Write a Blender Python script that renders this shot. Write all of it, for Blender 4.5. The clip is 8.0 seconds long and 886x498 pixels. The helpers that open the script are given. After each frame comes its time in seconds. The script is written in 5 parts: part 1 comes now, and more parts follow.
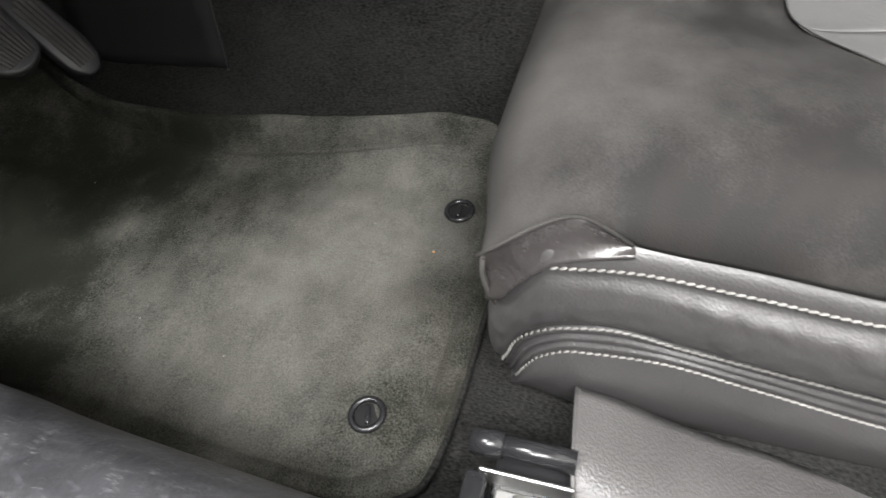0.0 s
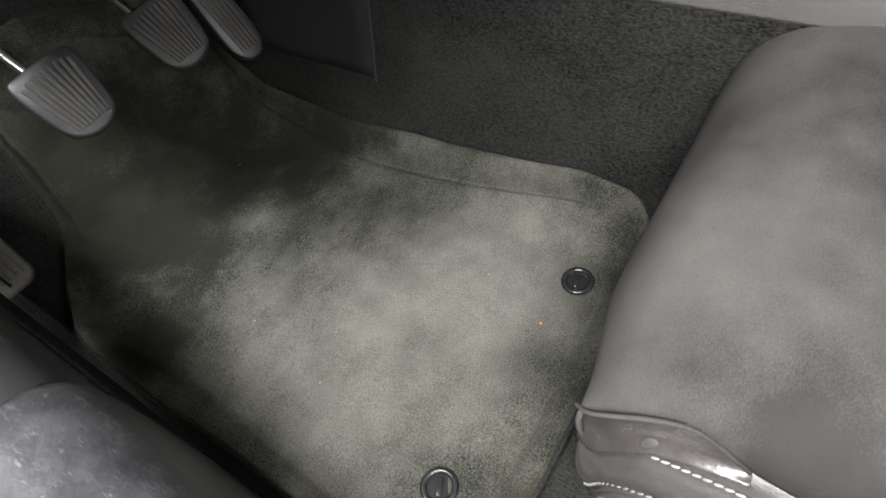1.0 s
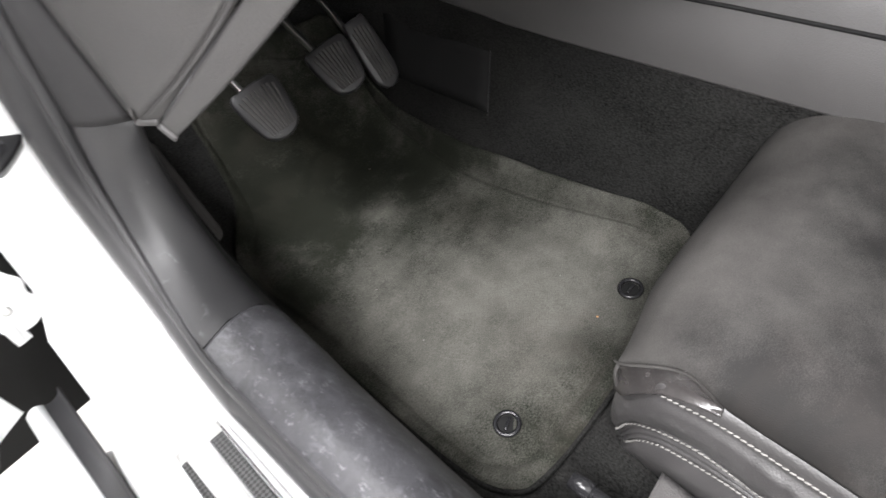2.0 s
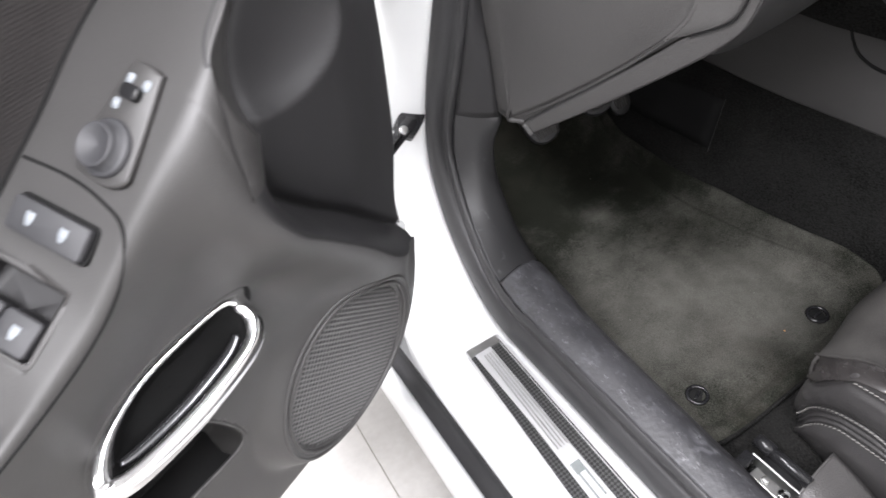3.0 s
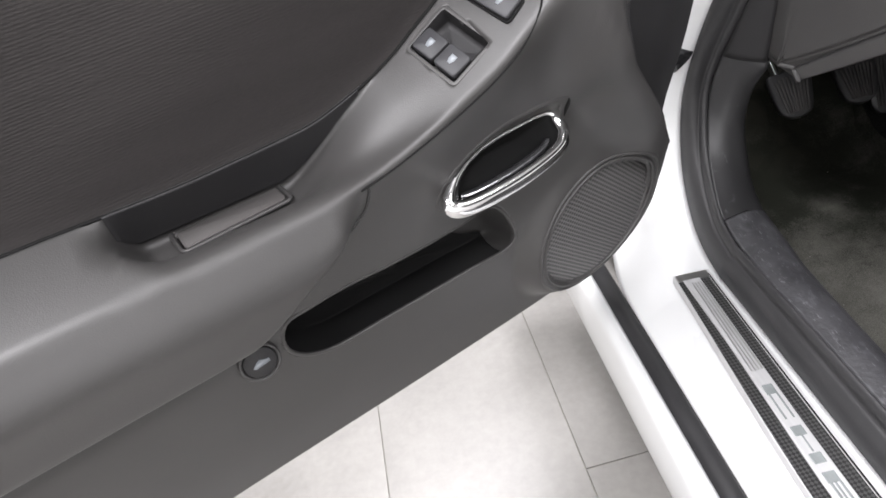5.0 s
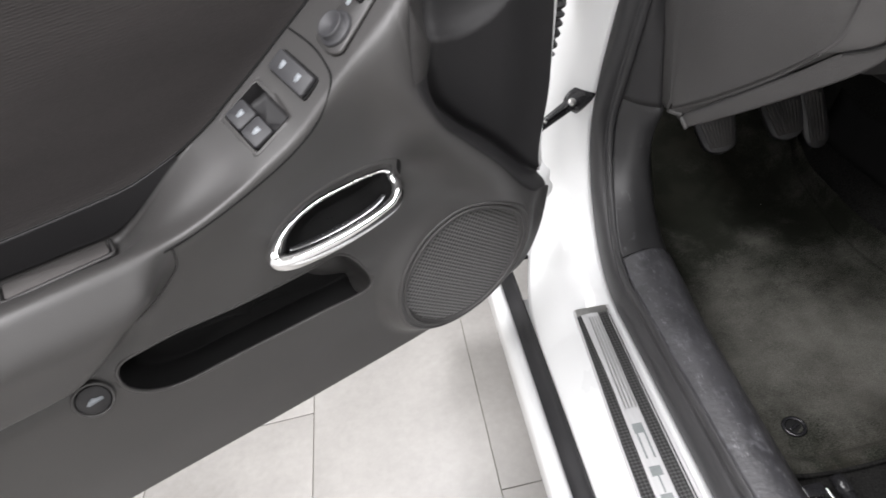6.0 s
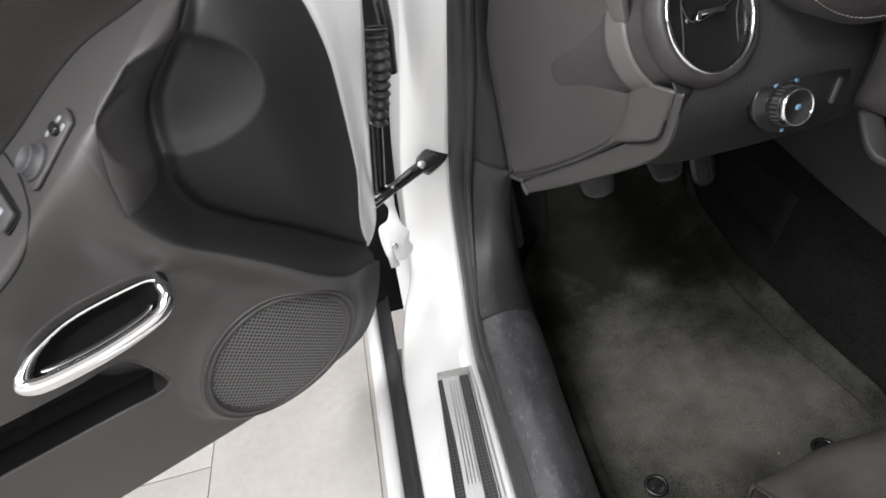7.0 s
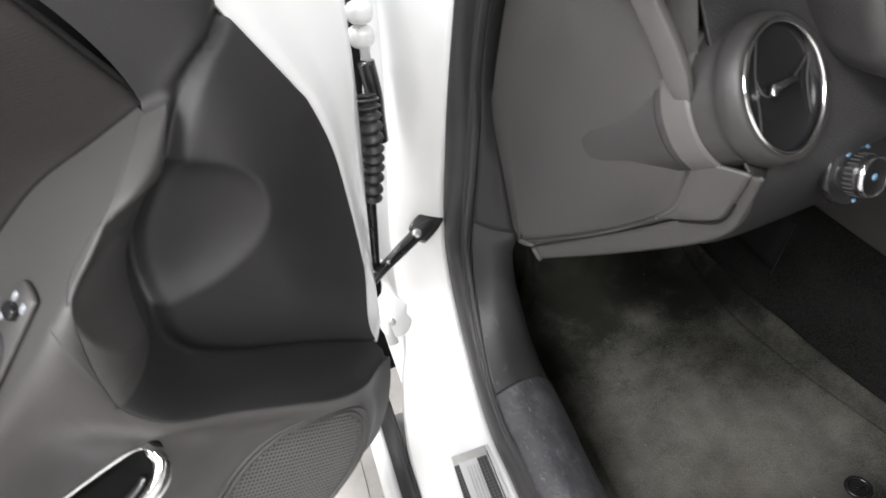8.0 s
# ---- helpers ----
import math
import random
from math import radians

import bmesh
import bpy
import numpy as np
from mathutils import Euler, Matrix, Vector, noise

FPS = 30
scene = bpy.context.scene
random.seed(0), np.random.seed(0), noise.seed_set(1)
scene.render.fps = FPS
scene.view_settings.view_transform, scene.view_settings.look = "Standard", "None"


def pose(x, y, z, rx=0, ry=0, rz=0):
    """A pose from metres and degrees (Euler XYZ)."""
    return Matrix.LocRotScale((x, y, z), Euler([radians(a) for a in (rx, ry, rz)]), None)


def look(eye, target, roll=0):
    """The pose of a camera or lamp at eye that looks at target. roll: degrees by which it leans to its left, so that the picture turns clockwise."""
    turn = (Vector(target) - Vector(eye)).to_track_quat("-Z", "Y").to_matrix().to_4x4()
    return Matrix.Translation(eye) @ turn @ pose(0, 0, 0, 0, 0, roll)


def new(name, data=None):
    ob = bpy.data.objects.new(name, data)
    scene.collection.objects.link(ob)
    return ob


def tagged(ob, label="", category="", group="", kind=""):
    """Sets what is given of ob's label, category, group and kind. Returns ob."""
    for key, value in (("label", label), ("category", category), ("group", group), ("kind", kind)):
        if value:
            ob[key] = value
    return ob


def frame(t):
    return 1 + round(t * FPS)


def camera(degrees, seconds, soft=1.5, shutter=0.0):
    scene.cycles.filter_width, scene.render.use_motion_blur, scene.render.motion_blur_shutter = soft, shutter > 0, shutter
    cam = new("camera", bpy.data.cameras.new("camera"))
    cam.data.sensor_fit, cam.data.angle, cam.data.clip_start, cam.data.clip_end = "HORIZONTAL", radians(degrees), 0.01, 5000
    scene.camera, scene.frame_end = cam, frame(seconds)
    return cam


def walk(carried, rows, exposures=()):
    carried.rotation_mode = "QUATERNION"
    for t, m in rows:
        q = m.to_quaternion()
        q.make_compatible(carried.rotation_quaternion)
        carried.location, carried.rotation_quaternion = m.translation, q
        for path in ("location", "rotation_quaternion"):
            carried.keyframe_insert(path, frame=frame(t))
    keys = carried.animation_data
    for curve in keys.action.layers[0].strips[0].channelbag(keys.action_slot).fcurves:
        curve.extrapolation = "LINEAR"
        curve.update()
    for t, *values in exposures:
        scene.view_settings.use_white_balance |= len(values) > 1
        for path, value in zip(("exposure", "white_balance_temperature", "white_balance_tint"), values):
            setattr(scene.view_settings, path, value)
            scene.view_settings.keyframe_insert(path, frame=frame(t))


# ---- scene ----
cam = camera(72.7, 8.0, soft=1.6, shutter=0.2)
PATH = [
    (0, (0.098, -0.428, 0.782), (1.286, 0.159, -0.715), -12.7),
    (0.5, (0.153, -0.386, 0.813), (1.184, 0.378, -0.721), -12.8),
    (1, (0.215, -0.394, 0.852), (1.1, 0.5, -0.702), -15.9),
    (1.2, (0.226, -0.41, 0.873), (1.074, 0.533, -0.674), -17.0),
    (2.3, (-0.007, -0.488, 1.087), (0.73, 0.65, -0.384), -14.8),
    (2.5, (-0.065, -0.488, 1.135), (0.616, 0.699, -0.323), -14.5),
    (3, (-0.207, -0.526, 1.205), (0.33, 0.806, -0.187), -14.6),
    (3.5, (-0.301, -0.572, 1.246), (0.107, 0.834, -0.117), -14.5),
    (4, (-0.357, -0.62, 1.249), (-0.072, 0.85, -0.078), -14.6),
    (4.5, (-0.389, -0.662, 1.203), (-0.239, 0.845, -0.104), -14.3),
    (4.7, (-0.401, -0.672, 1.187), (-0.302, 0.85, -0.106), -14.3),
    (5.8, (-0.261, -0.691, 1.217), (-0.259, 0.837, -0.074), -13.4),
    (6, (-0.2, -0.704, 1.222), (-0.198, 0.828, -0.064), -13.4),
    (6.5, (-0.063, -0.712, 1.26), (-0.054, 0.818, -0.028), -13.2),
    (7, (0.038, -0.657, 1.251), (0.093, 0.866, -0.044), -13.7),
    (7.5, (0.065, -0.604, 1.231), (0.218, 0.903, -0.076), -14.2),
    (8, (-0.012, -0.505, 1.281), (0.228, 0.987, -0.029), -14.4),
]
EXPOSURES = [(0, 0.5, 6480, 9), (0.5, 0.7, 6480, 9), (1.2, 0.92, 6480, 9), (2.3, 0.2, 6350, 12), (3.0, -0.3, 6300, 13), (4.0, -0.7, 6350, 13), (4.7, -0.75, 6350, 13), (6.0, -0.9, 6400, 12), (7.0, -0.9, 6450, 11), (8.0, -0.62, 6450, 11)]
walk(cam, [(t, look(eye, target, roll)) for t, eye, target, roll in PATH], EXPOSURES)

# ---- light ----
world = bpy.data.worlds.new("world")
scene.world = world
world.use_nodes = True
world.node_tree.nodes["Background"].inputs[0].default_value = (0.9, 0.95, 1.0, 1)
world.node_tree.nodes["Background"].inputs[1].default_value = 0.3


def assumed_lamp(x, y, sx, sy, watts):
    data = bpy.data.lights.new("assumed_lamp", "AREA")
    data.shape, data.size, data.size_y, data.energy = "RECTANGLE", sx, sy, watts
    data.color = (1.0, 0.985, 0.985)
    ob = new("assumed_lamp", data)
    ob.matrix_world = pose(x, y, 3.05, 0, 0, 0)
    return ob


# Unseen lamps, added where they brighten the door, recess rim and footwell.
for lx, ly, power in ((-0.35, 0.9, 190), (-1.2, -0.8, 140), (-0.9, -1.9, 110), (-2.3, -0.6, 85), (1.2, -1.7, 130)):
    assumed_lamp(lx, ly, 0.5, 1.6, power)


# ---- materials ----
def material(name, low, high, rough=0.5, metal=0.0, grain=400.0, relief=0.1, patch=8.0, spread=0.5, coat=0.0, streak=None, spec=0.5, rough_var=0.08, fine_amt=0.5, wide_rough=0.5):
    """Two scales of variation: fine grain (bump and tone) and wide patches (tone and gloss)."""
    m = bpy.data.materials.new(name)
    m.use_nodes = True
    nt = m.node_tree
    b = nt.nodes["Principled BSDF"]
    co = nt.nodes.new("ShaderNodeTexCoord")
    fine = nt.nodes.new("ShaderNodeTexNoise")
    wide = nt.nodes.new("ShaderNodeTexNoise")
    fine.inputs["Scale"].default_value, fine.inputs["Detail"].default_value = grain, 3
    wide.inputs["Scale"].default_value, wide.inputs["Detail"].default_value = patch, 5
    src = co.outputs["Object"]
    if streak:
        mp = nt.nodes.new("ShaderNodeMapping")
        mp.inputs["Scale"].default_value = streak
        nt.links.new(src, mp.inputs["Vector"])
        src = mp.outputs["Vector"]
    nt.links.new(src, fine.inputs["Vector"])
    nt.links.new(src, wide.inputs["Vector"])
    ramp = nt.nodes.new("ShaderNodeMapRange")
    ramp.inputs["From Min"].default_value, ramp.inputs["From Max"].default_value = 0.5 - spread / 2, 0.5 + spread / 2
    nt.links.new(wide.outputs["Fac"], ramp.inputs["Value"])
    add = nt.nodes.new("ShaderNodeMath")
    add.operation = "MULTIPLY_ADD"
    nt.links.new(fine.outputs["Fac"], add.inputs[0])
    add.inputs[1].default_value = fine_amt
    sub = nt.nodes.new("ShaderNodeMath")
    sub.operation = "SUBTRACT"
    nt.links.new(ramp.outputs["Result"], sub.inputs[0])
    sub.inputs[1].default_value = fine_amt / 2
    wide.inputs["Roughness"].default_value = wide_rough
    nt.links.new(sub.outputs[0], add.inputs[2])
    mix = nt.nodes.new("ShaderNodeMix")
    mix.data_type = "RGBA"
    nt.links.new(add.outputs[0], mix.inputs["Factor"])
    mix.inputs[6].default_value, mix.inputs[7].default_value = (*low, 1), (*high, 1)
    nt.links.new(mix.outputs[2], b.inputs["Base Color"])
    rr = nt.nodes.new("ShaderNodeMapRange")
    rr.inputs["To Min"].default_value, rr.inputs["To Max"].default_value = rough - rough_var, rough + rough_var
    nt.links.new(wide.outputs["Fac"], rr.inputs["Value"])
    nt.links.new(rr.outputs["Result"], b.inputs["Roughness"])
    b.inputs["Metallic"].default_value = metal
    b.inputs["Coat Weight"].default_value = coat
    b.inputs["Specular IOR Level"].default_value = spec
    if relief:
        bump = nt.nodes.new("ShaderNodeBump")
        bump.inputs["Strength"].default_value, bump.inputs["Distance"].default_value = relief, 0.002
        nt.links.new(fine.outputs["Fac"], bump.inputs["Height"])
        nt.links.new(bump.outputs["Normal"], b.inputs["Normal"])
    return m


WHITE = material("white_paint", (0.76, 0.77, 0.77), (0.8, 0.81, 0.81), 0.3, grain=30, relief=0.0, patch=3, coat=0.5)
PLASTIC = material("grey_moulded_plastic", (0.0385, 0.037, 0.0362), (0.0515, 0.05, 0.049), 0.47, grain=900, relief=0.12, patch=6, spec=0.6)
DARK = material("dark_soft_plastic", (0.018, 0.0174, 0.0184), (0.0245, 0.024, 0.025), 0.6, grain=900, relief=0.12, patch=6)
DASH = material("dash_plastic", (0.045, 0.0432, 0.0425), (0.058, 0.056, 0.055), 0.48, grain=550, relief=0.3, patch=6)
VENTCASE = material("vent_case_plastic", (0.033, 0.0318, 0.0314), (0.044, 0.0425, 0.042), 0.48, grain=700, relief=0.15, patch=6)
DASHLOW = material("dark_grained_dash", (0.021, 0.0204, 0.0206), (0.03, 0.0292, 0.0296), 0.45, grain=550, relief=0.3, patch=6)
FABRIC = material("ribbed_door_fabric", (0.018, 0.0165, 0.0162), (0.039, 0.0358, 0.035), 0.85, grain=700, relief=0.15, patch=7, streak=(0.35, 1, 1.6), spec=0.2)
RUBBER = material("black_seal_rubber", (0.026, 0.0258, 0.027), (0.038, 0.0375, 0.039), 0.45, grain=300, relief=0.08, patch=12)
SCUFFED = material("scuffed_sill_trim", (0.026, 0.0258, 0.0284), (0.052, 0.0515, 0.0556), 0.44, grain=150, relief=0.4, patch=14, spread=0.4)
CARPET = material("black_loop_carpet", (0.002, 0.002, 0.0019), (0.021, 0.0207, 0.0196), 0.95, grain=480, relief=1.0, patch=9, spread=0.7, spec=0.1, fine_amt=2.4, wide_rough=0.7, streak=(1, 0.5, 1))
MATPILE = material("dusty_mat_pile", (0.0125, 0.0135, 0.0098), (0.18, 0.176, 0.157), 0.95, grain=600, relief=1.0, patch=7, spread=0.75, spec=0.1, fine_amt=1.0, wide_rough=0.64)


def dusty_shaded(m, spots, weight=0.85):
    """Dust where feet rest, painted shade where k is negative: soft round areas broken up by the wide noise."""
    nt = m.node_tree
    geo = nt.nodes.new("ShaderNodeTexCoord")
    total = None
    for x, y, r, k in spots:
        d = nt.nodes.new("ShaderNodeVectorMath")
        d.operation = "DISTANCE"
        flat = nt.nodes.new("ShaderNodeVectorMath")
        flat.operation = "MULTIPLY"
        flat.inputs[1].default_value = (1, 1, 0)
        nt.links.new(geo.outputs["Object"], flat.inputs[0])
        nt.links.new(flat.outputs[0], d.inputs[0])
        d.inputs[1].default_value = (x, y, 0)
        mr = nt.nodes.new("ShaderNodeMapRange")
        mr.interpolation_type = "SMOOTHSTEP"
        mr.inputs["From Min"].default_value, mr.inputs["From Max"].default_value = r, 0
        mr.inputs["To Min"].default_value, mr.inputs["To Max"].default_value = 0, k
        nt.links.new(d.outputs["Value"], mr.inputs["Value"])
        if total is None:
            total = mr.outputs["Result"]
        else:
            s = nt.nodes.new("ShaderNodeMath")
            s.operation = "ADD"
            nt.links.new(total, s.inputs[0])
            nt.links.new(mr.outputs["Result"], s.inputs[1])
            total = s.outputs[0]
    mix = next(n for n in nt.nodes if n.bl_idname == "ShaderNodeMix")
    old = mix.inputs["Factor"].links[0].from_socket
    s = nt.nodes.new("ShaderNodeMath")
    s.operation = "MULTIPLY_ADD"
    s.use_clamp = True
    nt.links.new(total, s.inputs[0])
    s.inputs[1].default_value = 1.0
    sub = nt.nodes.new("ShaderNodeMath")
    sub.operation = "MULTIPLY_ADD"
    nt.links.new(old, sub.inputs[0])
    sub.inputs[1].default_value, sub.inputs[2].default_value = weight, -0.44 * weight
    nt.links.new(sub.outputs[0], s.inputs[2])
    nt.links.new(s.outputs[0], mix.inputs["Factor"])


# Dust underfoot; the negative spot paints in the dash's shade near the pedals.
dusty_shaded(MATPILE, [(0.57, -0.12, 0.2, 0.42), (0.44, -0.06, 0.28, 0.3), (0.34, -0.03, 0.18, 0.3), (0.495, 0.236, 0.07, 0.2), (0.47, 0.42, 0.24, -0.22), (0.33, 0.12, 0.17, 0.26), (0.43, 0.14, 0.16, 0.12), (0.4, -0.16, 0.14, 0.12)], 0.95)
CLOTH = material("worn_seat_suede", (0.012, 0.0114, 0.0109), (0.085, 0.081, 0.0765), 0.8, grain=850, relief=0.25, patch=7, spread=0.55, spec=0.2, fine_amt=0.7, wide_rough=0.6)
# Paler spots along the cushion's front edge.
dusty_shaded(CLOTH, [(0.41, -0.35, 0.17, 0.36), (0.5, -0.37, 0.14, 0.36), (0.56, -0.33, 0.25, 0.15), (0.7, -0.33, 0.22, 0.3)], 0.9)
LEATHER = material("black_leather", (0.028, 0.0263, 0.0264), (0.044, 0.042, 0.0418), 0.4, grain=450, relief=0.28, patch=9, spec=1.0)
SHIELD = material("seat_side_plastic", (0.06, 0.0575, 0.0565), (0.09, 0.086, 0.0845), 0.34, grain=380, relief=0.6, patch=10)
THREAD = material("white_thread", (0.14, 0.135, 0.126), (0.22, 0.214, 0.202), 0.7, grain=1500, relief=0.3, patch=60)
CHROME = material("chrome", (0.8, 0.8, 0.8), (0.85, 0.85, 0.86), 0.1, 1.0, grain=50, relief=0.0, patch=15, rough_var=0.04)
STEEL = material("zinc_steel", (0.45, 0.45, 0.44), (0.62, 0.62, 0.6), 0.35, 1.0, grain=200, relief=0.1, patch=25)
BRUSHED = material("brushed_aluminium", (0.6, 0.6, 0.605), (0.69, 0.69, 0.695), 0.5, 0.35, grain=300, relief=0.05, patch=20, streak=(12, 0.6, 1))
WEAVE = material("black_weave_insert", (0.008, 0.008, 0.008), (0.016, 0.016, 0.016), 0.35, grain=330, relief=0.3, patch=30)
KICK = material("dark_kick_plastic", (0.019, 0.019, 0.0198), (0.03, 0.0298, 0.031), 0.42, grain=700, relief=0.15, patch=9)
INLAY = material("grey_print_inlay", (0.2, 0.22, 0.22), (0.3, 0.32, 0.32), 0.5, grain=300, relief=0.0, patch=30)
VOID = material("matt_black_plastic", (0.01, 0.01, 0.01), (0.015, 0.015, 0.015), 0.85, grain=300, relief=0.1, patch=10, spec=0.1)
GLOSS = material("black_gloss_plastic", (0.012, 0.012, 0.013), (0.018, 0.018, 0.019), 0.22, grain=200, relief=0.0, patch=15)
PEDAL = material("worn_pedal_rubber", (0.028, 0.0264, 0.0256), (0.068, 0.0645, 0.0615), 0.75, grain=400, relief=0.4, patch=25)
TILE = material("grey_floor_tile", (0.205, 0.197, 0.186), (0.35, 0.338, 0.32), 0.36, grain=60, relief=0.03, patch=3.2, spread=0.6)
GROUT = material("tile_grout", (0.2, 0.19, 0.17), (0.3, 0.29, 0.26), 0.9, grain=300, relief=0.3, patch=20)
PLASTER = material("white_plaster", (0.68, 0.68, 0.67), (0.75, 0.75, 0.74), 0.8, grain=80, relief=0.1, patch=2)


def ribbed(m, period, strength):
    """Fine woven ribs running along the door."""
    nt = m.node_tree
    co, wave, bump = nt.nodes.new("ShaderNodeTexCoord"), nt.nodes.new("ShaderNodeTexWave"), nt.nodes.new("ShaderNodeBump")
    wave.bands_direction = "Z"
    wave.inputs["Scale"].default_value, wave.inputs["Distortion"].default_value = 0.314 / period, 0.4
    nt.links.new(co.outputs["Object"], wave.inputs["Vector"])
    bump.inputs["Strength"].default_value, bump.inputs["Distance"].default_value = strength, 0.001
    nt.links.new(wave.outputs["Fac"], bump.inputs["Height"])
    p = nt.nodes["Principled BSDF"]
    nt.links.new(p.inputs["Normal"].links[0].from_socket, bump.inputs["Normal"])
    nt.links.new(bump.outputs["Normal"], p.inputs["Normal"])


def pitted(m, pitch, strength):
    """A regular field of small round holes."""
    nt = m.node_tree
    co, mp, vo = nt.nodes.new("ShaderNodeTexCoord"), nt.nodes.new("ShaderNodeMapping"), nt.nodes.new("ShaderNodeTexVoronoi")
    mp.inputs["Rotation"].default_value = (0, radians(45), 0)
    mp.inputs["Scale"].default_value = (1, 0, 1)
    vo.inputs["Scale"].default_value, vo.inputs["Randomness"].default_value = 1 / pitch, 0.0
    nt.links.new(co.outputs["Object"], mp.inputs["Vector"])
    nt.links.new(mp.outputs["Vector"], vo.inputs["Vector"])
    edge = nt.nodes.new("ShaderNodeMapRange")
    edge.inputs["From Min"].default_value, edge.inputs["From Max"].default_value = 0.3, 0.42
    nt.links.new(vo.outputs["Distance"], edge.inputs["Value"])
    bump = nt.nodes.new("ShaderNodeBump")
    bump.inputs["Strength"].default_value, bump.inputs["Distance"].default_value = strength, 0.0015
    nt.links.new(edge.outputs["Result"], bump.inputs["Height"])
    p = nt.nodes["Principled BSDF"]
    nt.links.new(bump.outputs["Normal"], p.inputs["Normal"])
    hole = nt.nodes.new("ShaderNodeMix")
    hole.data_type = "RGBA"
    nt.links.new(edge.outputs["Result"], hole.inputs["Factor"])
    hole.inputs[6].default_value = (0.012, 0.012, 0.012, 1)
    nt.links.new(p.inputs["Base Color"].links[0].from_socket, hole.inputs[7])
    nt.links.new(hole.outputs[2], p.inputs["Base Color"])


def woven(m, pitch):
    """Twill squares, alternately bright and dark, set on the diagonal."""
    nt = m.node_tree
    co, mp, ck = nt.nodes.new("ShaderNodeTexCoord"), nt.nodes.new("ShaderNodeMapping"), nt.nodes.new("ShaderNodeTexChecker")
    mp.inputs["Rotation"].default_value = (0, 0, radians(45))
    mp.inputs["Scale"].default_value = (1, 1, 0)
    nt.links.new(co.outputs["Object"], mp.inputs["Vector"])
    nt.links.new(mp.outputs["Vector"], ck.inputs["Vector"])
    ck.inputs["Scale"].default_value = 1 / pitch
    p = nt.nodes["Principled BSDF"]
    old = p.inputs["Base Color"].links[0].from_socket
    nt.links.new(old, ck.inputs["Color1"])
    ck.inputs["Color2"].default_value = (0.07, 0.07, 0.07, 1)
    nt.links.new(ck.outputs["Color"], p.inputs["Base Color"])


def scratched(m, scale, amount, tone, stretch=(1, 1, 1), cut=0.62):
    """Pale scuffs: thin broken streaks where two noises meet."""
    nt = m.node_tree
    co, mp = nt.nodes.new("ShaderNodeTexCoord"), nt.nodes.new("ShaderNodeMapping")
    mp.inputs["Scale"].default_value = stretch
    nt.links.new(co.outputs["Object"], mp.inputs["Vector"])
    a, b = nt.nodes.new("ShaderNodeTexNoise"), nt.nodes.new("ShaderNodeTexNoise")
    a.inputs["Scale"].default_value, a.inputs["Detail"].default_value, a.inputs["Distortion"].default_value = scale, 6, 1.2
    b.inputs["Scale"].default_value, b.inputs["Detail"].default_value = scale * 0.22, 3
    nt.links.new(mp.outputs["Vector"], a.inputs["Vector"])
    nt.links.new(co.outputs["Object"], b.inputs["Vector"])
    ra, rb = nt.nodes.new("ShaderNodeMapRange"), nt.nodes.new("ShaderNodeMapRange")
    ra.inputs["From Min"].default_value, ra.inputs["From Max"].default_value = cut, cut + 0.1
    rb.inputs["From Min"].default_value, rb.inputs["From Max"].default_value = 0.5, 0.62
    nt.links.new(a.outputs["Fac"], ra.inputs["Value"])
    nt.links.new(b.outputs["Fac"], rb.inputs["Value"])
    mu = nt.nodes.new("ShaderNodeMath")
    mu.operation = "MULTIPLY"
    nt.links.new(ra.outputs["Result"], mu.inputs[0])
    nt.links.new(rb.outputs["Result"], mu.inputs[1])
    am = nt.nodes.new("ShaderNodeMath")
    am.operation = "MULTIPLY"
    nt.links.new(mu.outputs[0], am.inputs[0])
    am.inputs[1].default_value = amount
    mix = nt.nodes.new("ShaderNodeMix")
    mix.data_type = "RGBA"
    p = nt.nodes["Principled BSDF"]
    nt.links.new(am.outputs[0], mix.inputs["Factor"])
    nt.links.new(p.inputs["Base Color"].links[0].from_socket, mix.inputs[6])
    mix.inputs[7].default_value = (*tone, 1)
    nt.links.new(mix.outputs[2], p.inputs["Base Color"])


def varied(m, tone):
    """Give every piece its own cut of the pattern and its own slight tone."""
    nt = m.node_tree
    info, add, mul = nt.nodes.new("ShaderNodeObjectInfo"), nt.nodes.new("ShaderNodeVectorMath"), nt.nodes.new("ShaderNodeMath")
    mul.operation = "MULTIPLY"
    mul.inputs[1].default_value = 37.0
    nt.links.new(info.outputs["Random"], mul.inputs[0])
    co = next(n for n in nt.nodes if n.bl_idname == "ShaderNodeTexCoord")
    nt.links.new(co.outputs["Object"], add.inputs[0])
    nt.links.new(mul.outputs[0], add.inputs[1])
    for n in [n for n in nt.nodes if n.bl_idname == "ShaderNodeTexNoise"]:
        nt.links.new(add.outputs[0], n.inputs["Vector"])
    p = nt.nodes["Principled BSDF"]
    hsv, rng = nt.nodes.new("ShaderNodeHueSaturation"), nt.nodes.new("ShaderNodeMapRange")
    rng.inputs["To Min"].default_value, rng.inputs["To Max"].default_value = 1 - tone, 1 + tone
    nt.links.new(info.outputs["Random"], rng.inputs["Value"])
    nt.links.new(rng.outputs["Result"], hsv.inputs["Value"])
    nt.links.new(p.inputs["Base Color"].links[0].from_socket, hsv.inputs["Color"])
    nt.links.new(hsv.outputs["Color"], p.inputs["Base Color"])


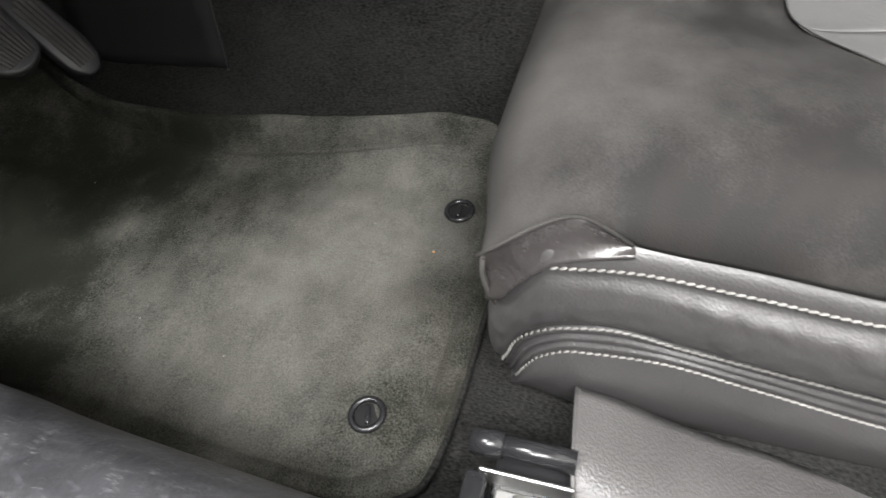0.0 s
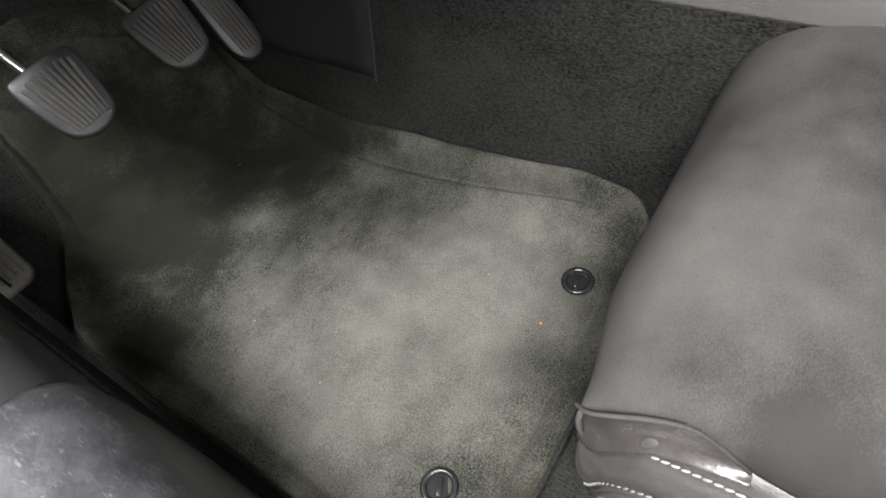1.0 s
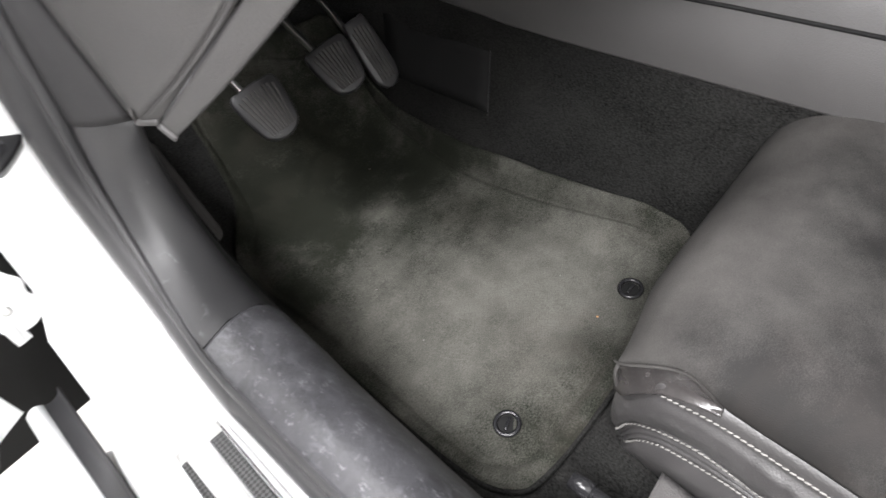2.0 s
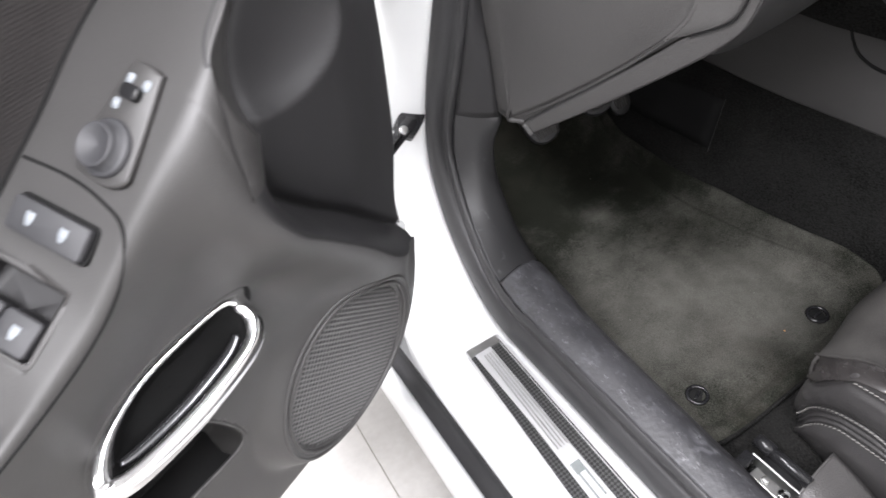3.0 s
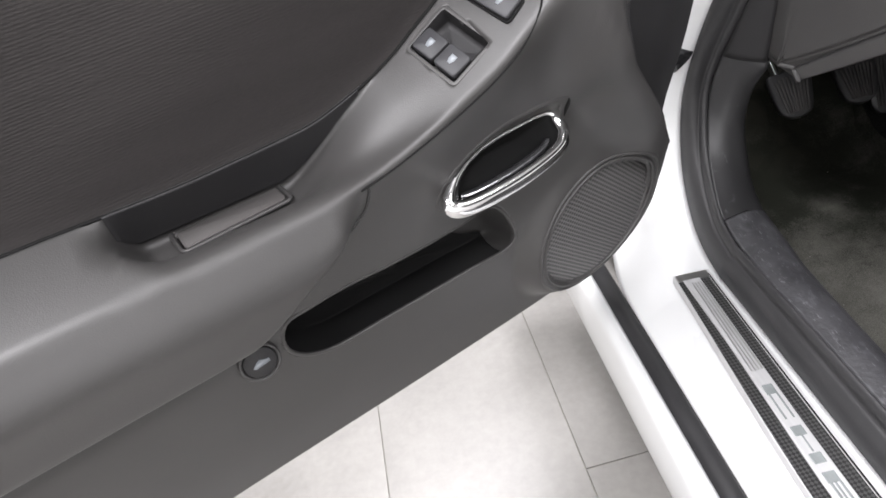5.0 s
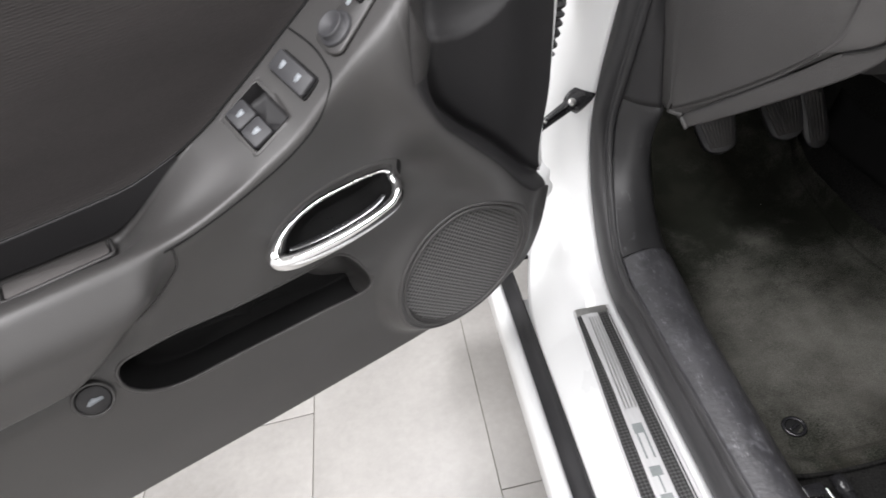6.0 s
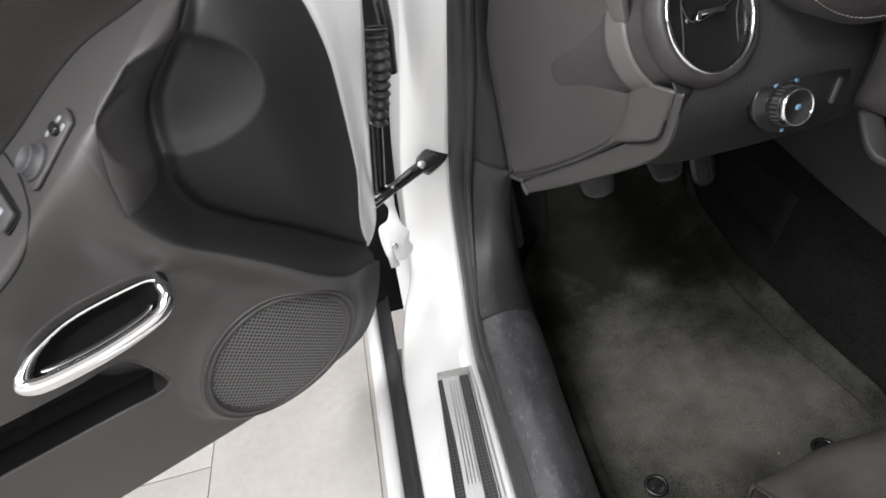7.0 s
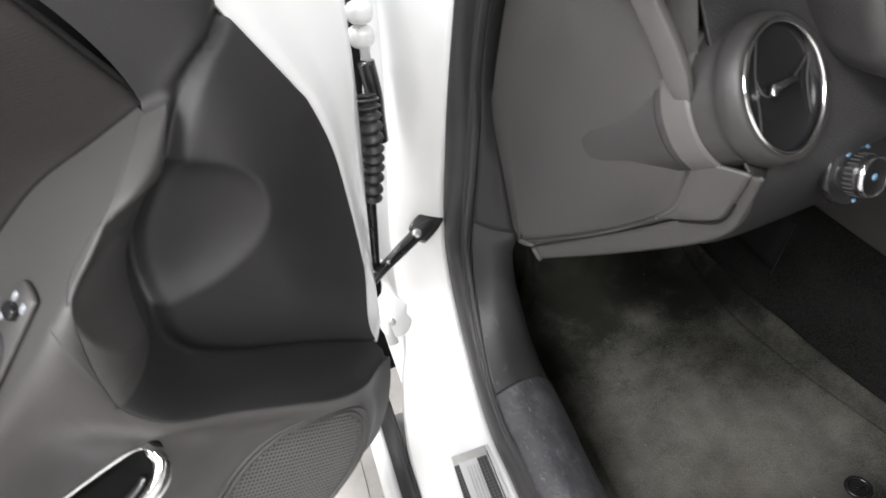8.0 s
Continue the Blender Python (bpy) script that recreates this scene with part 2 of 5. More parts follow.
varied(TILE, 0.06)
woven(WEAVE, 0.0038)
scratched(SCUFFED, 75, 0.45, (0.12, 0.12, 0.13), (1, 0.5, 1), 0.53)
scratched(SCUFFED, 320, 0.6, (0.2, 0.2, 0.21), (1, 0.25, 1), 0.55)
scratched(MATPILE, 9, 0.12, (0.105, 0.09, 0.078), (1, 1, 1), 0.46)
scratched(CLOTH, 9, 0.12, (0.05, 0.04, 0.036), (1, 1, 1), 0.46)
scratched(SCUFFED, 24, 0.22, (0.11, 0.112, 0.12), (1, 1, 1), 0.48)
scratched(KICK, 60, 0.5, (0.16, 0.16, 0.165), (1, 1, 0.4))
ribbed(FABRIC, 0.0024, 0.16)
PRINT = material("white_symbol_print", (0.22, 0.24, 0.26), (0.3, 0.32, 0.34), 0.6, grain=100, relief=0.0, patch=10)
GLOSSLEATHER = material("polished_leather", (0.024, 0.022, 0.0215), (0.05, 0.046, 0.045), 0.26, grain=250, relief=0.25, patch=40, spec=0.9)
GRILLE = material("speaker_mesh", (0.12, 0.118, 0.116), (0.15, 0.147, 0.145), 0.45, grain=900, relief=0.1, patch=6)
SWITCH = material("grey_switch_plastic", (0.03, 0.03, 0.033), (0.042, 0.042, 0.045), 0.55, grain=900, relief=0.08, patch=20)
RUBBERMAT = material("grey_rubber_inlay", (0.06, 0.056, 0.0545), (0.08, 0.0755, 0.073), 0.7, grain=600, relief=0.2, patch=20)
ACCENT = material("pale_grey_accent", (0.09, 0.087, 0.085), (0.11, 0.107, 0.104), 0.45, grain=700, relief=0.08, patch=8)
INSERT = material("smooth_grey_seat_leather", (0.07, 0.069, 0.068), (0.1, 0.098, 0.096), 0.45, grain=300, relief=0.15, patch=8)
BRACKET = material("pale_dash_bracket", (0.062, 0.06, 0.059), (0.078, 0.0755, 0.074), 0.45, grain=600, relief=0.2, patch=8)
DARKCHROME = material("dark_polished_metal", (0.2, 0.2, 0.21), (0.28, 0.28, 0.29), 0.14, 0.9, grain=50, relief=0.0, patch=15, rough_var=0.04)
CRUMB = material("orange_crumb", (0.4, 0.2, 0.07), (0.5, 0.28, 0.12), 0.8, grain=900, relief=0.2, patch=40)
BLUE = material("pale_blue_print", (0.12, 0.25, 0.38), (0.18, 0.31, 0.44), 0.6, grain=100, relief=0.0, patch=10)
pitted(GRILLE, 0.005, 1.0)


# ---- building tools ----
def empty(name, m=None, **tags):
    ob = new(name)
    if m is not None:
        ob.matrix_world = m
    return tagged(ob, **tags)


OPEN_SIDE = Vector((-0.05, -0.55, 1.15))


def face_open_side(mesh, parent):
    """Turn a sheet's normals to the open doorway, so that its thickness grows away from it."""
    p = parent.matrix_world.inverted() @ OPEN_SIDE if parent is not None else OPEN_SIDE
    if sum(f.normal.dot(p - f.center) * f.area for f in mesh.polygons) < 0:
        mesh.flip_normals()


def link(name, mesh, mat, parent=None, label="", smooth=True, bevel=0.0, thick=0.0, offset=-1.0, weighted=False):
    mesh.materials.append(mat)
    if thick:
        face_open_side(mesh, parent)
    if smooth:
        mesh.polygons.foreach_set("use_smooth", [True] * len(mesh.polygons))
    ob = new(name, mesh)
    if parent is not None:
        ob.parent = parent
    if label:
        ob["label"] = label
    if thick:
        mod = ob.modifiers.new("shell", "SOLIDIFY")
        mod.thickness, mod.offset = thick, offset
    if bevel:
        mod = ob.modifiers.new("edge", "BEVEL")
        mod.width, mod.segments, mod.limit_method = bevel, 3, "ANGLE"
        mod.harden_normals = False
    return ob


def part(name, bm, mat, parent=None, label="", **kw):
    mesh = bpy.data.meshes.new(name)
    bmesh.ops.recalc_face_normals(bm, faces=bm.faces)
    bm.to_mesh(mesh)
    bm.free()
    mesh.update()
    return link(name, mesh, mat, parent, label, **kw)


def sheet(fn, us, vs, flip=False, close_u=False):
    """A grid mesh: fn(u, v) gives a point."""
    verts = [tuple(fn(u, v)) for u in us for v in vs]
    nu, nv = len(us), len(vs)
    faces = []
    for i in range(nu if close_u else nu - 1):
        for j in range(nv - 1):
            k = (i + 1) % nu
            q = (i * nv + j, k * nv + j, k * nv + j + 1, i * nv + j + 1)
            faces.append(q[::-1] if flip else q)
    mesh = bpy.data.meshes.new("sheet")
    mesh.from_pydata(verts, [], faces)
    return mesh


def steps(a, b, n):
    return [a + (b - a) * i / n for i in range(n + 1)]


def smooth01(x):
    x = min(1.0, max(0.0, x))
    return x * x * (3 - 2 * x)


def spline(points, n, closed=False):
    """Catmull-Rom through the points, n steps a span."""
    p = [Vector(q) for q in points]
    m = len(p)
    out = []
    for i in range(m if closed else m - 1):
        a, b, c, d = ((p[(i + k) % m] if closed else p[min(m - 1, max(0, i + k))]) for k in (-1, 0, 1, 2))
        for k in range(n):
            t = k / n
            out.append(0.5 * (2 * b + (c - a) * t + (2 * a - 5 * b + 4 * c - d) * t * t + (3 * b - a - 3 * c + d) * t ** 3))
    if not closed:
        out.append(p[-1].copy())
    return out


def sweep(path, section, up=(0, 0, 1), closed=False, scale=None):
    """Sweep a closed section [(side, up), ...] along a path of points."""
    path = [Vector(q) for q in path]
    n, m = len(path), len(section)
    bm = bmesh.new()
    rings = []
    for i, p in enumerate(path):
        a = path[(i - 1) % n] if closed or i else path[i]
        b = path[(i + 1) % n] if closed or i < n - 1 else path[i]
        t = (b - a).normalized()
        side = t.cross(Vector(up)).normalized()
        top = side.cross(t)
        k = scale(i / (n - 1)) if scale else 1
        rings.append([bm.verts.new(p + side * (s * k) + top * (h * k)) for s, h in section])
    for i in range(n if closed else n - 1):
        r, q = rings[i], rings[(i + 1) % n]
        for j in range(m):
            bm.faces.new((r[j], q[j], q[(j + 1) % m], r[(j + 1) % m]))
    if not closed:
        bm.faces.new(rings[0][::-1])
        bm.faces.new(rings[-1])
    return bm


def circle(r, n=10, ry=None):
    return [(r * math.cos(2 * math.pi * i / n), (ry or r) * math.sin(2 * math.pi * i / n)) for i in range(n)]


def slab(outline, depth, m=None, edge=0.0, dome=0.0):
    """A plate from an outline in x, y, raised by depth in z, with a softened top edge."""
    bm = bmesh.new()
    pts = [Vector((x, y, 0)) for x, y in outline]
    c = sum(pts, Vector()) / len(pts)
    n = len(pts)

    def ring(inset, z):
        vs = []
        for p in pts:
            d = (c - p)
            vs.append(bm.verts.new(p + d.normalized() * min(inset, d.length * 0.9) + Vector((0, 0, z))))
        return vs

    levels = [ring(0, 0), ring(0, depth - edge)]
    if edge:
        levels.append(ring(edge * 0.3, depth - edge * 0.3))
        levels.append(ring(edge, depth))
    for a, b in zip(levels, levels[1:]):
        for i in range(n):
            bm.faces.new((a[i], a[(i + 1) % n], b[(i + 1) % n], b[i]))
    bm.faces.new(levels[0][::-1])
    if dome:
        top = bm.verts.new(c + Vector((0, 0, depth + dome)))
        for i in range(n):
            bm.faces.new((levels[-1][i], levels[-1][(i + 1) % n], top))
    else:
        bm.faces.new(levels[-1])
    if m is not None:
        bmesh.ops.transform(bm, matrix=m, verts=bm.verts)
    return bm


def rounded(w, h, r, n=5, cx=0.0, cy=0.0):
    out = []
    for sx, sy, a0 in ((1, 1, 0), (-1, 1, 90), (-1, -1, 180), (1, -1, 270)):
        for i in range(n + 1):
            a = radians(a0 + 90 * i / n)
            out.append((cx + sx * (w / 2 - r) + r * math.cos(a), cy + sy * (h / 2 - r) + r * math.sin(a)))
    return out


def block(x0, x1, y0, y1, z0, z1):
    bm = bmesh.new()
    bmesh.ops.create_cube(bm, size=1, matrix=Matrix.LocRotScale(((x0 + x1) / 2, (y0 + y1) / 2, (z0 + z1) / 2), None, (x1 - x0, y1 - y0, z1 - z0)))
    return bm


def merge(*bms):
    out = bmesh.new()
    for b in bms:
        tmp = bpy.data.meshes.new("tmp")
        b.to_mesh(tmp)
        b.free()
        out.from_mesh(tmp)
        bpy.data.meshes.remove(tmp)
    return out


def frame_at(origin, xdir, normal):
    """A pose whose x runs along xdir and whose z is the normal."""
    z = Vector(normal).normalized()
    x = (Vector(xdir) - z * Vector(xdir).dot(z)).normalized()
    y = z.cross(x)
    return Matrix.Translation(origin) @ Matrix((x, y, z)).transposed().to_4x4()
def table(xs, ys):
    """A smooth curve through the points (xs, ys), tabled; returns a function."""
    x, y = np.array(xs, float), np.array(ys, float)
    d = np.diff(y) / np.diff(x)
    m = np.concatenate(([d[0]], np.where(d[:-1] * d[1:] > 0, 2 * d[:-1] * d[1:] / np.where(d[:-1] + d[1:] == 0, 1, d[:-1] + d[1:]), 0), [d[-1]]))
    X, Yv = [], []
    for k in range(len(x) - 1):
        t = np.linspace(0, 1, 24, endpoint=False)
        h = x[k + 1] - x[k]
        X.append(x[k] + t * h)
        Yv.append((2 * t ** 3 - 3 * t ** 2 + 1) * y[k] + (t ** 3 - 2 * t ** 2 + t) * h * m[k] + (3 * t ** 2 - 2 * t ** 3) * y[k + 1] + (t ** 3 - t ** 2) * h * m[k + 1])
    X, Yv = np.concatenate(X + [[x[-1]]]), np.concatenate(Yv + [[y[-1]]])
    return lambda v: float(np.interp(v, X, Yv))


# ---- the room ----
ground = part("ground", block(-3, 3.2, -3.2, 3.2, -0.06, -0.004), GROUT, smooth=False)
tagged(ground, "light grey grout bed of a tiled showroom floor", "floor", kind="structure")
for nm, b in (("wall_north", (-3, 3.2, 3.2, 3.3, 0, 3.2)), ("wall_south", (-3, 3.2, -3.3, -3.2, 0, 3.2)), ("wall_east", (3.2, 3.3, -3.2, 3.2, 0, 3.2)), ("wall_west", (-3.1, -3, -3.2, 3.2, 0, 3.2))):
    tagged(part(nm, block(*b), PLASTER, smooth=False), "plain white plaster showroom wall", "wall", kind="structure")
tagged(part("ceiling", block(-3, 3.2, -3.2, 3.2, 3.2, 3.3), PLASTER, smooth=False), "plain white showroom ceiling", "ceiling", kind="structure")

# ---- car body ----
car = empty("car", label="white two-door car with open driver doorway and black trim", category="car")


def between(a, b, bulge=None, n=10, lift=(0, 0, 0), per=5):
    """A sheet between two curves of the same number of points; bulge(v) pushes it along lift."""
    pa, pb = spline(a, per), spline(b, per)
    up = Vector(lift)
    return sheet(lambda u, v: pa[u].lerp(pb[u], v) + up * (bulge(v) if bulge else 0), range(len(pa)), steps(0, 1, n))


def loft(curves, per=6, across=5):
    """A smooth sheet through several curves that have the same number of points."""
    cs = [spline(c, per) for c in curves]
    cols = [spline([c[k] for c in cs], across) for k in range(len(cs[0]))]
    return sheet(lambda u, v: cols[u][v], range(len(cols)), range(len(cols[0])))


# curves along the doorway, from the sill at the back to the windscreen pillar
SEAL_OUT = [(0.064, -1.3, 0.409), (0.066, -0.7, 0.409), (0.072, -0.1, 0.41), (0.072, 0.0, 0.414), (0.078, 0.08, 0.436), (0.09, 0.155, 0.49), (0.1, 0.2, 0.57), (0.108, 0.213, 0.65), (0.118, 0.2, 0.74), (0.13, 0.165, 0.85), (0.14, 0.12, 0.96), (0.15, 0.06, 1.08), (0.16, 0.0, 1.2)]
SEAL_IN = [(0.092, -1.3, 0.478), (0.092, -0.7, 0.478), (0.092, -0.1, 0.478), (0.093, 0.0, 0.483), (0.1, 0.06, 0.505), (0.118, 0.13, 0.55), (0.132, 0.17, 0.6), (0.143, 0.19, 0.65), (0.153, 0.185, 0.704), (0.16, 0.147, 0.8), (0.17, 0.115, 0.9), (0.177, 0.085, 1.0), (0.19, -0.02, 1.2)]
BODY_OUT = [(-0.07, -1.3, 0.345), (-0.07, -0.7, 0.345), (-0.07, -0.1, 0.345), (-0.07, 0.0, 0.345), (-0.062, 0.1, 0.36), (-0.035, 0.19, 0.4), (-0.004, 0.24, 0.45), (0.012, 0.26, 0.556), (0.031, 0.26, 0.68), (0.056, 0.255, 0.8), (0.084, 0.245, 0.93), (0.1, 0.22, 1.05), (0.115, 0.17, 1.2)]
link("sill_and_pillar_panel", between(SEAL_OUT, BODY_OUT, lambda v: 0.019 * math.sin(math.pi * v) ** 0.8, 16, (-0.3, -0.35, 1.0), 8), WHITE, car, "glossy white painted sill and hinge pillar", thick=0.004)
link("pillar_return", between(BODY_OUT[5:], [(x + 0.0, y + 0.14, z) for x, y, z in BODY_OUT[5:]], None, 3), WHITE, car, "white painted side of the hinge pillar")
link("inner_fender", sheet(lambda u, v: (-0.25 + 0.36 * u, 0.40, 0.2 + v), steps(0, 1, 2), steps(0, 1, 2)), VOID, car, "black inner fender panel in the hinge gap", thick=0.004)
link("door_seal", between(SEAL_OUT, SEAL_IN, lambda v: 0.011 * abs(math.sin(math.pi * min(1, v / 0.68))) ** 0.7 if v < 0.68 else 0.007 * math.sin(math.pi * (v - 0.68) / 0.32), 22, (-0.5, -0.6, 0.6), 8), RUBBER, car, "black rubber door opening seal", thick=0.003)


def run(profile, name, mat, label="", y0=-1.3, y1=0.3, n=8):
    pr = spline([(x, 0, z) for x, z in profile], 4)
    return link(name, sheet(lambda u, v: (pr[v].x, y0 + (y1 - y0) * u, pr[v].z), steps(0, 1, n), range(len(pr))), mat, car, label, thick=0.003)


run([(-0.07, 0.352), (-0.076, 0.342), (-0.088, 0.338), (-0.101, 0.342)], "rocker_seal_strip", RUBBER, "dark rubber sealing strip along the rocker")
run([(-0.1, 0.34), (-0.106, 0.347), (-0.116, 0.345), (-0.124, 0.328), (-0.123, 0.25), (-0.1, 0.18), (0.0, 0.16)], "rocker_panel", WHITE, "white painted rocker panel")

SILL_Y = (-1.3, -0.7, -0.15, -0.02, 0.045)
SILL_TOP = [(0.092, -1.3, 0.478), (0.092, -0.7, 0.478), (0.092, -0.15, 0.478), (0.093, -0.02, 0.482), (0.097, 0.03, 0.492)]
SILL_MID = [(0.125, -1.3, 0.482), (0.127, -0.7, 0.482), (0.132, -0.15, 0.482), (0.135, -0.02, 0.485), (0.138, 0.036, 0.494)]
SILL_IN = [(0.142, -1.3, 0.46), (0.146, -0.7, 0.458), (0.167, -0.15, 0.457), (0.175, -0.02, 0.464), (0.179, 0.043, 0.473)]
SILL_SIDE = [(0.168, -1.3, 0.39), (0.172, -0.7, 0.39), (0.192, -0.15, 0.39), (0.198, -0.02, 0.404), (0.2, 0.046, 0.41)]
SILL_LOW = [(0.205, y, 0.22) for y in SILL_Y]
link("sill_trim", loft([SILL_TOP, SILL_MID, SILL_IN, SILL_SIDE, SILL_LOW], 8, 6), SCUFFED, car, "scuffed dark grey plastic sill trim", thick=0.003)
KICK_OUT = [(0.097, 0.031, 0.49), (0.1, 0.06, 0.505), (0.118, 0.13, 0.55), (0.132, 0.17, 0.6), (0.143, 0.19, 0.65), (0.153, 0.187, 0.704), (0.157, 0.189, 0.72)]
KICK_MID = [(0.138, 0.037, 0.492), (0.141, 0.068, 0.507), (0.152, 0.118, 0.546), (0.161, 0.153, 0.597), (0.168, 0.162, 0.647), (0.174, 0.15, 0.7), (0.178, 0.155, 0.716)]
KICK_IN = [(0.179, 0.044, 0.471), (0.184, 0.085, 0.489), (0.189, 0.12, 0.52), (0.197, 0.16, 0.58), (0.201, 0.16, 0.64), (0.203, 0.135, 0.692), (0.207, 0.142, 0.71)]
KICK_SIDE = [(0.2, 0.047, 0.408), (0.201, 0.1, 0.425), (0.203, 0.155, 0.465), (0.207, 0.215, 0.545), (0.209, 0.23, 0.62), (0.212, 0.22, 0.69), (0.216, 0.225, 0.712)]
KICK_LOW = [(0.205, 0.048, 0.22), (0.206, 0.13, 0.24), (0.208, 0.25, 0.3), (0.212, 0.36, 0.42), (0.214, 0.38, 0.55), (0.216, 0.38, 0.66), (0.222, 0.38, 0.77)]
link("kick_panel", loft([KICK_OUT, KICK_MID, KICK_IN, KICK_SIDE], 8, 6), KICK, car, "dark grey plastic kick panel", thick=0.003)
link("footwell_side", between(KICK_SIDE, KICK_LOW, None, 6), CARPET, car, "dark footwell side lining", thick=0.003)
part("panel_gap", sweep([Vector(c[-1]) + Vector((0, 0.001, 0.0004)) for c in (SILL_TOP, SILL_MID, SILL_IN, SILL_SIDE)], circle(0.0011, 6)), VOID, car, "dark gap between sill trim and kick panel")
link("footwell_wall", sheet(lambda y, z: (0.224, y, z), steps(0.36, 0.9, 4), steps(0.15, 0.8, 3)), CARPET, car, "dark carpeted footwell wall", thick=0.004)
# Unseen black sheet added to keep outside light out of the footwell.
link("front_fender", sheet(lambda y, z: (0.06, y, z), steps(0.41, 0.95, 3), steps(0.15, 1.15, 3)), VOID, car, thick=0.004)
PIL_OUT = [(0.153, 0.185, 0.706), (0.16, 0.147, 0.8), (0.17, 0.115, 0.9), (0.177, 0.085, 1.0), (0.19, -0.02, 1.2)]
PIL_IN = [(0.197, 0.13, 0.704), (0.192, 0.122, 0.8), (0.192, 0.12, 0.9), (0.202, 0.097, 1.0), (0.215, 0.0, 1.2)]
link("pillar_trim", between(PIL_OUT, PIL_IN, lambda v: 0.006 * math.sin(math.pi * v), 8, (-0.6, -0.7, 0.0)), DARK, car, "dark grey plastic windscreen pillar trim", thick=0.003)


# carpet: floor, toe board, tunnel
def floor_z(x, y):
    f = max(0.0, y - 0.36)
    z = 0.225 + f * f / (0.14 + f)
    side = max(0.0, x - 0.68)
    z += 0.06 * smooth01((x - 0.62) / 0.1) + side * 2.7 * smooth01((x - 0.68) / 0.1)
    return min(z, 0.85)


link("carpet", sheet(lambda x, y: (x, y, floor_z(x, y) + 0.002 * noise.noise(Vector((x * 14, y * 14, 2)))), steps(0.19, 0.9, 90), steps(-1.3, 1.0, 120)), CARPET, car, "black carpet over floor and tunnel", thick=0.004)
# heel panel on the tunnel beside the accelerator
tunnel = link("tunnel_panel", sheet(lambda a, b: (0.725 + 0.03 * b, 0.155 + 0.265 * a, floor_z(0.725, 0.155 + 0.265 * a) + 0.008 + 0.11 * b), steps(0, 1, 8), steps(0, 1, 6)), VOID, car, "black moulded panel on the tunnel side", thick=0.006)
for k in range(22):
    a = k / 21
    part("stitch", slab(rounded(0.0012, 0.005, 0.0005, 1), 0.001, frame_at((0.7205 + 0.03 * a, 0.15, floor_z(0.725, 0.155) + 0.01 + 0.11 * a), (0, 1, 0), (-1, -0.1, 0.25)) @ pose(0, 0, 0.003)), DASHLOW, tunnel, smooth=False)
# cabin closed above and behind, out of sight
link("roof_lining", sheet(lambda x, y: (x, y, 1.34 - 0.1 * (y + 0.6) ** 2), steps(0.32, 1.6, 6), steps(-1.3, 0.05, 6)), DARK, car, "dark roof lining", thick=0.01)
link("firewall", sheet(lambda x, z: (x, 0.86, z), steps(0.1, 1.6, 4), steps(0.2, 1.1, 4)), CARPET, car, thick=0.01)
link("cowl", sheet(lambda x, y: (x, y, 1.16 - 0.05 * (y + 0.2)), steps(0.2, 1.6, 4), steps(-0.16, 0.9, 4)), DARK, car, thick=0.01)
link("far_side", sheet(lambda y, z: (1.6, y, z), steps(-1.3, 0.9, 4), steps(0.2, 1.0, 4)), DARK, car, thick=0.01)

# ---- check strap, hinge and cable conduit in the hinge gap ----
strap = empty("check_strap", label="black steel door check strap bolted to the pillar", category="door check")
SA, SB = Vector((0.09, 0.205, 0.716)), Vector((-0.03, 0.095, 0.752))
sm = frame_at(SA, SB - SA, (0.2, -0.55, 0.8))
L = (SB - SA).length
part("arm", slab([p[:2] for p in spline([(0.0, -0.009), (L * 0.3, -0.01), (L * 0.6, -0.008), (L, -0.009), (L, 0.009), (L * 0.6, 0.008), (L * 0.3, 0.009), (0.0, 0.009)], 4, True)], 0.006, sm, 0.0015), GLOSS, strap)
part("arm_rib", sweep([sm @ Vector((0.02, 0, 0.0065)), sm @ Vector((L * 0.5, 0, 0.008)), sm @ Vector((L - 0.02, 0, 0.0065))], circle(0.0028, 8)), GLOSS, strap)
part("bracket", slab([p[:2] for p in spline([(-0.024, -0.014), (0.002, -0.02), (0.024, -0.017), (0.027, -0.007), (0.03, 0.003), (0.027, 0.011), (0.02, 0.017), (-0.016, 0.014), (-0.028, 0.004)], 4, True)], 0.014, sm @ pose(0, 0, -0.009), 0.003), GLOSS, strap)
part("bolt_head", slab(circle(0.0075, 12), 0.006, sm @ pose(0.028, 0.0, 0.006), 0.002), STEEL, strap, "zinc bolt head")
part("rivet", slab(circle(0.003, 10), 0.003, sm @ pose(L * 0.55, 0, 0.008), 0.001), STEEL, strap)

hinge = empty("door_hinge", label="white painted steel door hinge", category="hinge")
hm = frame_at((-0.008, 0.172, 0.59), (1, 0.1, 0), (0.1, -0.85, 0.5))
part("leaf", slab([p[:2] for p in spline([(-0.024, -0.02), (-0.006, -0.032), (0.012, -0.03), (0.024, -0.016), (0.021, -0.002), (0.026, 0.012), (0.018, 0.03), (0.016, 0.06), (0.02, 0.085), (0.013, 0.1), (0.001, 0.098), (-0.002, 0.078), (0.004, 0.062), (-0.004, 0.042), (-0.024, 0.03)], 4, True)], 0.012, hm, 0.003), WHITE, hinge, "white painted hinge leaf")
part("pin", sweep([hm @ Vector((-0.016, -0.04, 0.006)), hm @ Vector((-0.014, 0.028, 0.006))], circle(0.008, 12), up=(1, 0, 0)), WHITE, hinge)
part("bolt", slab(circle(0.0055, 10), 0.005, hm @ pose(-0.006, -0.004, 0.012), 0.002), STEEL, hinge)

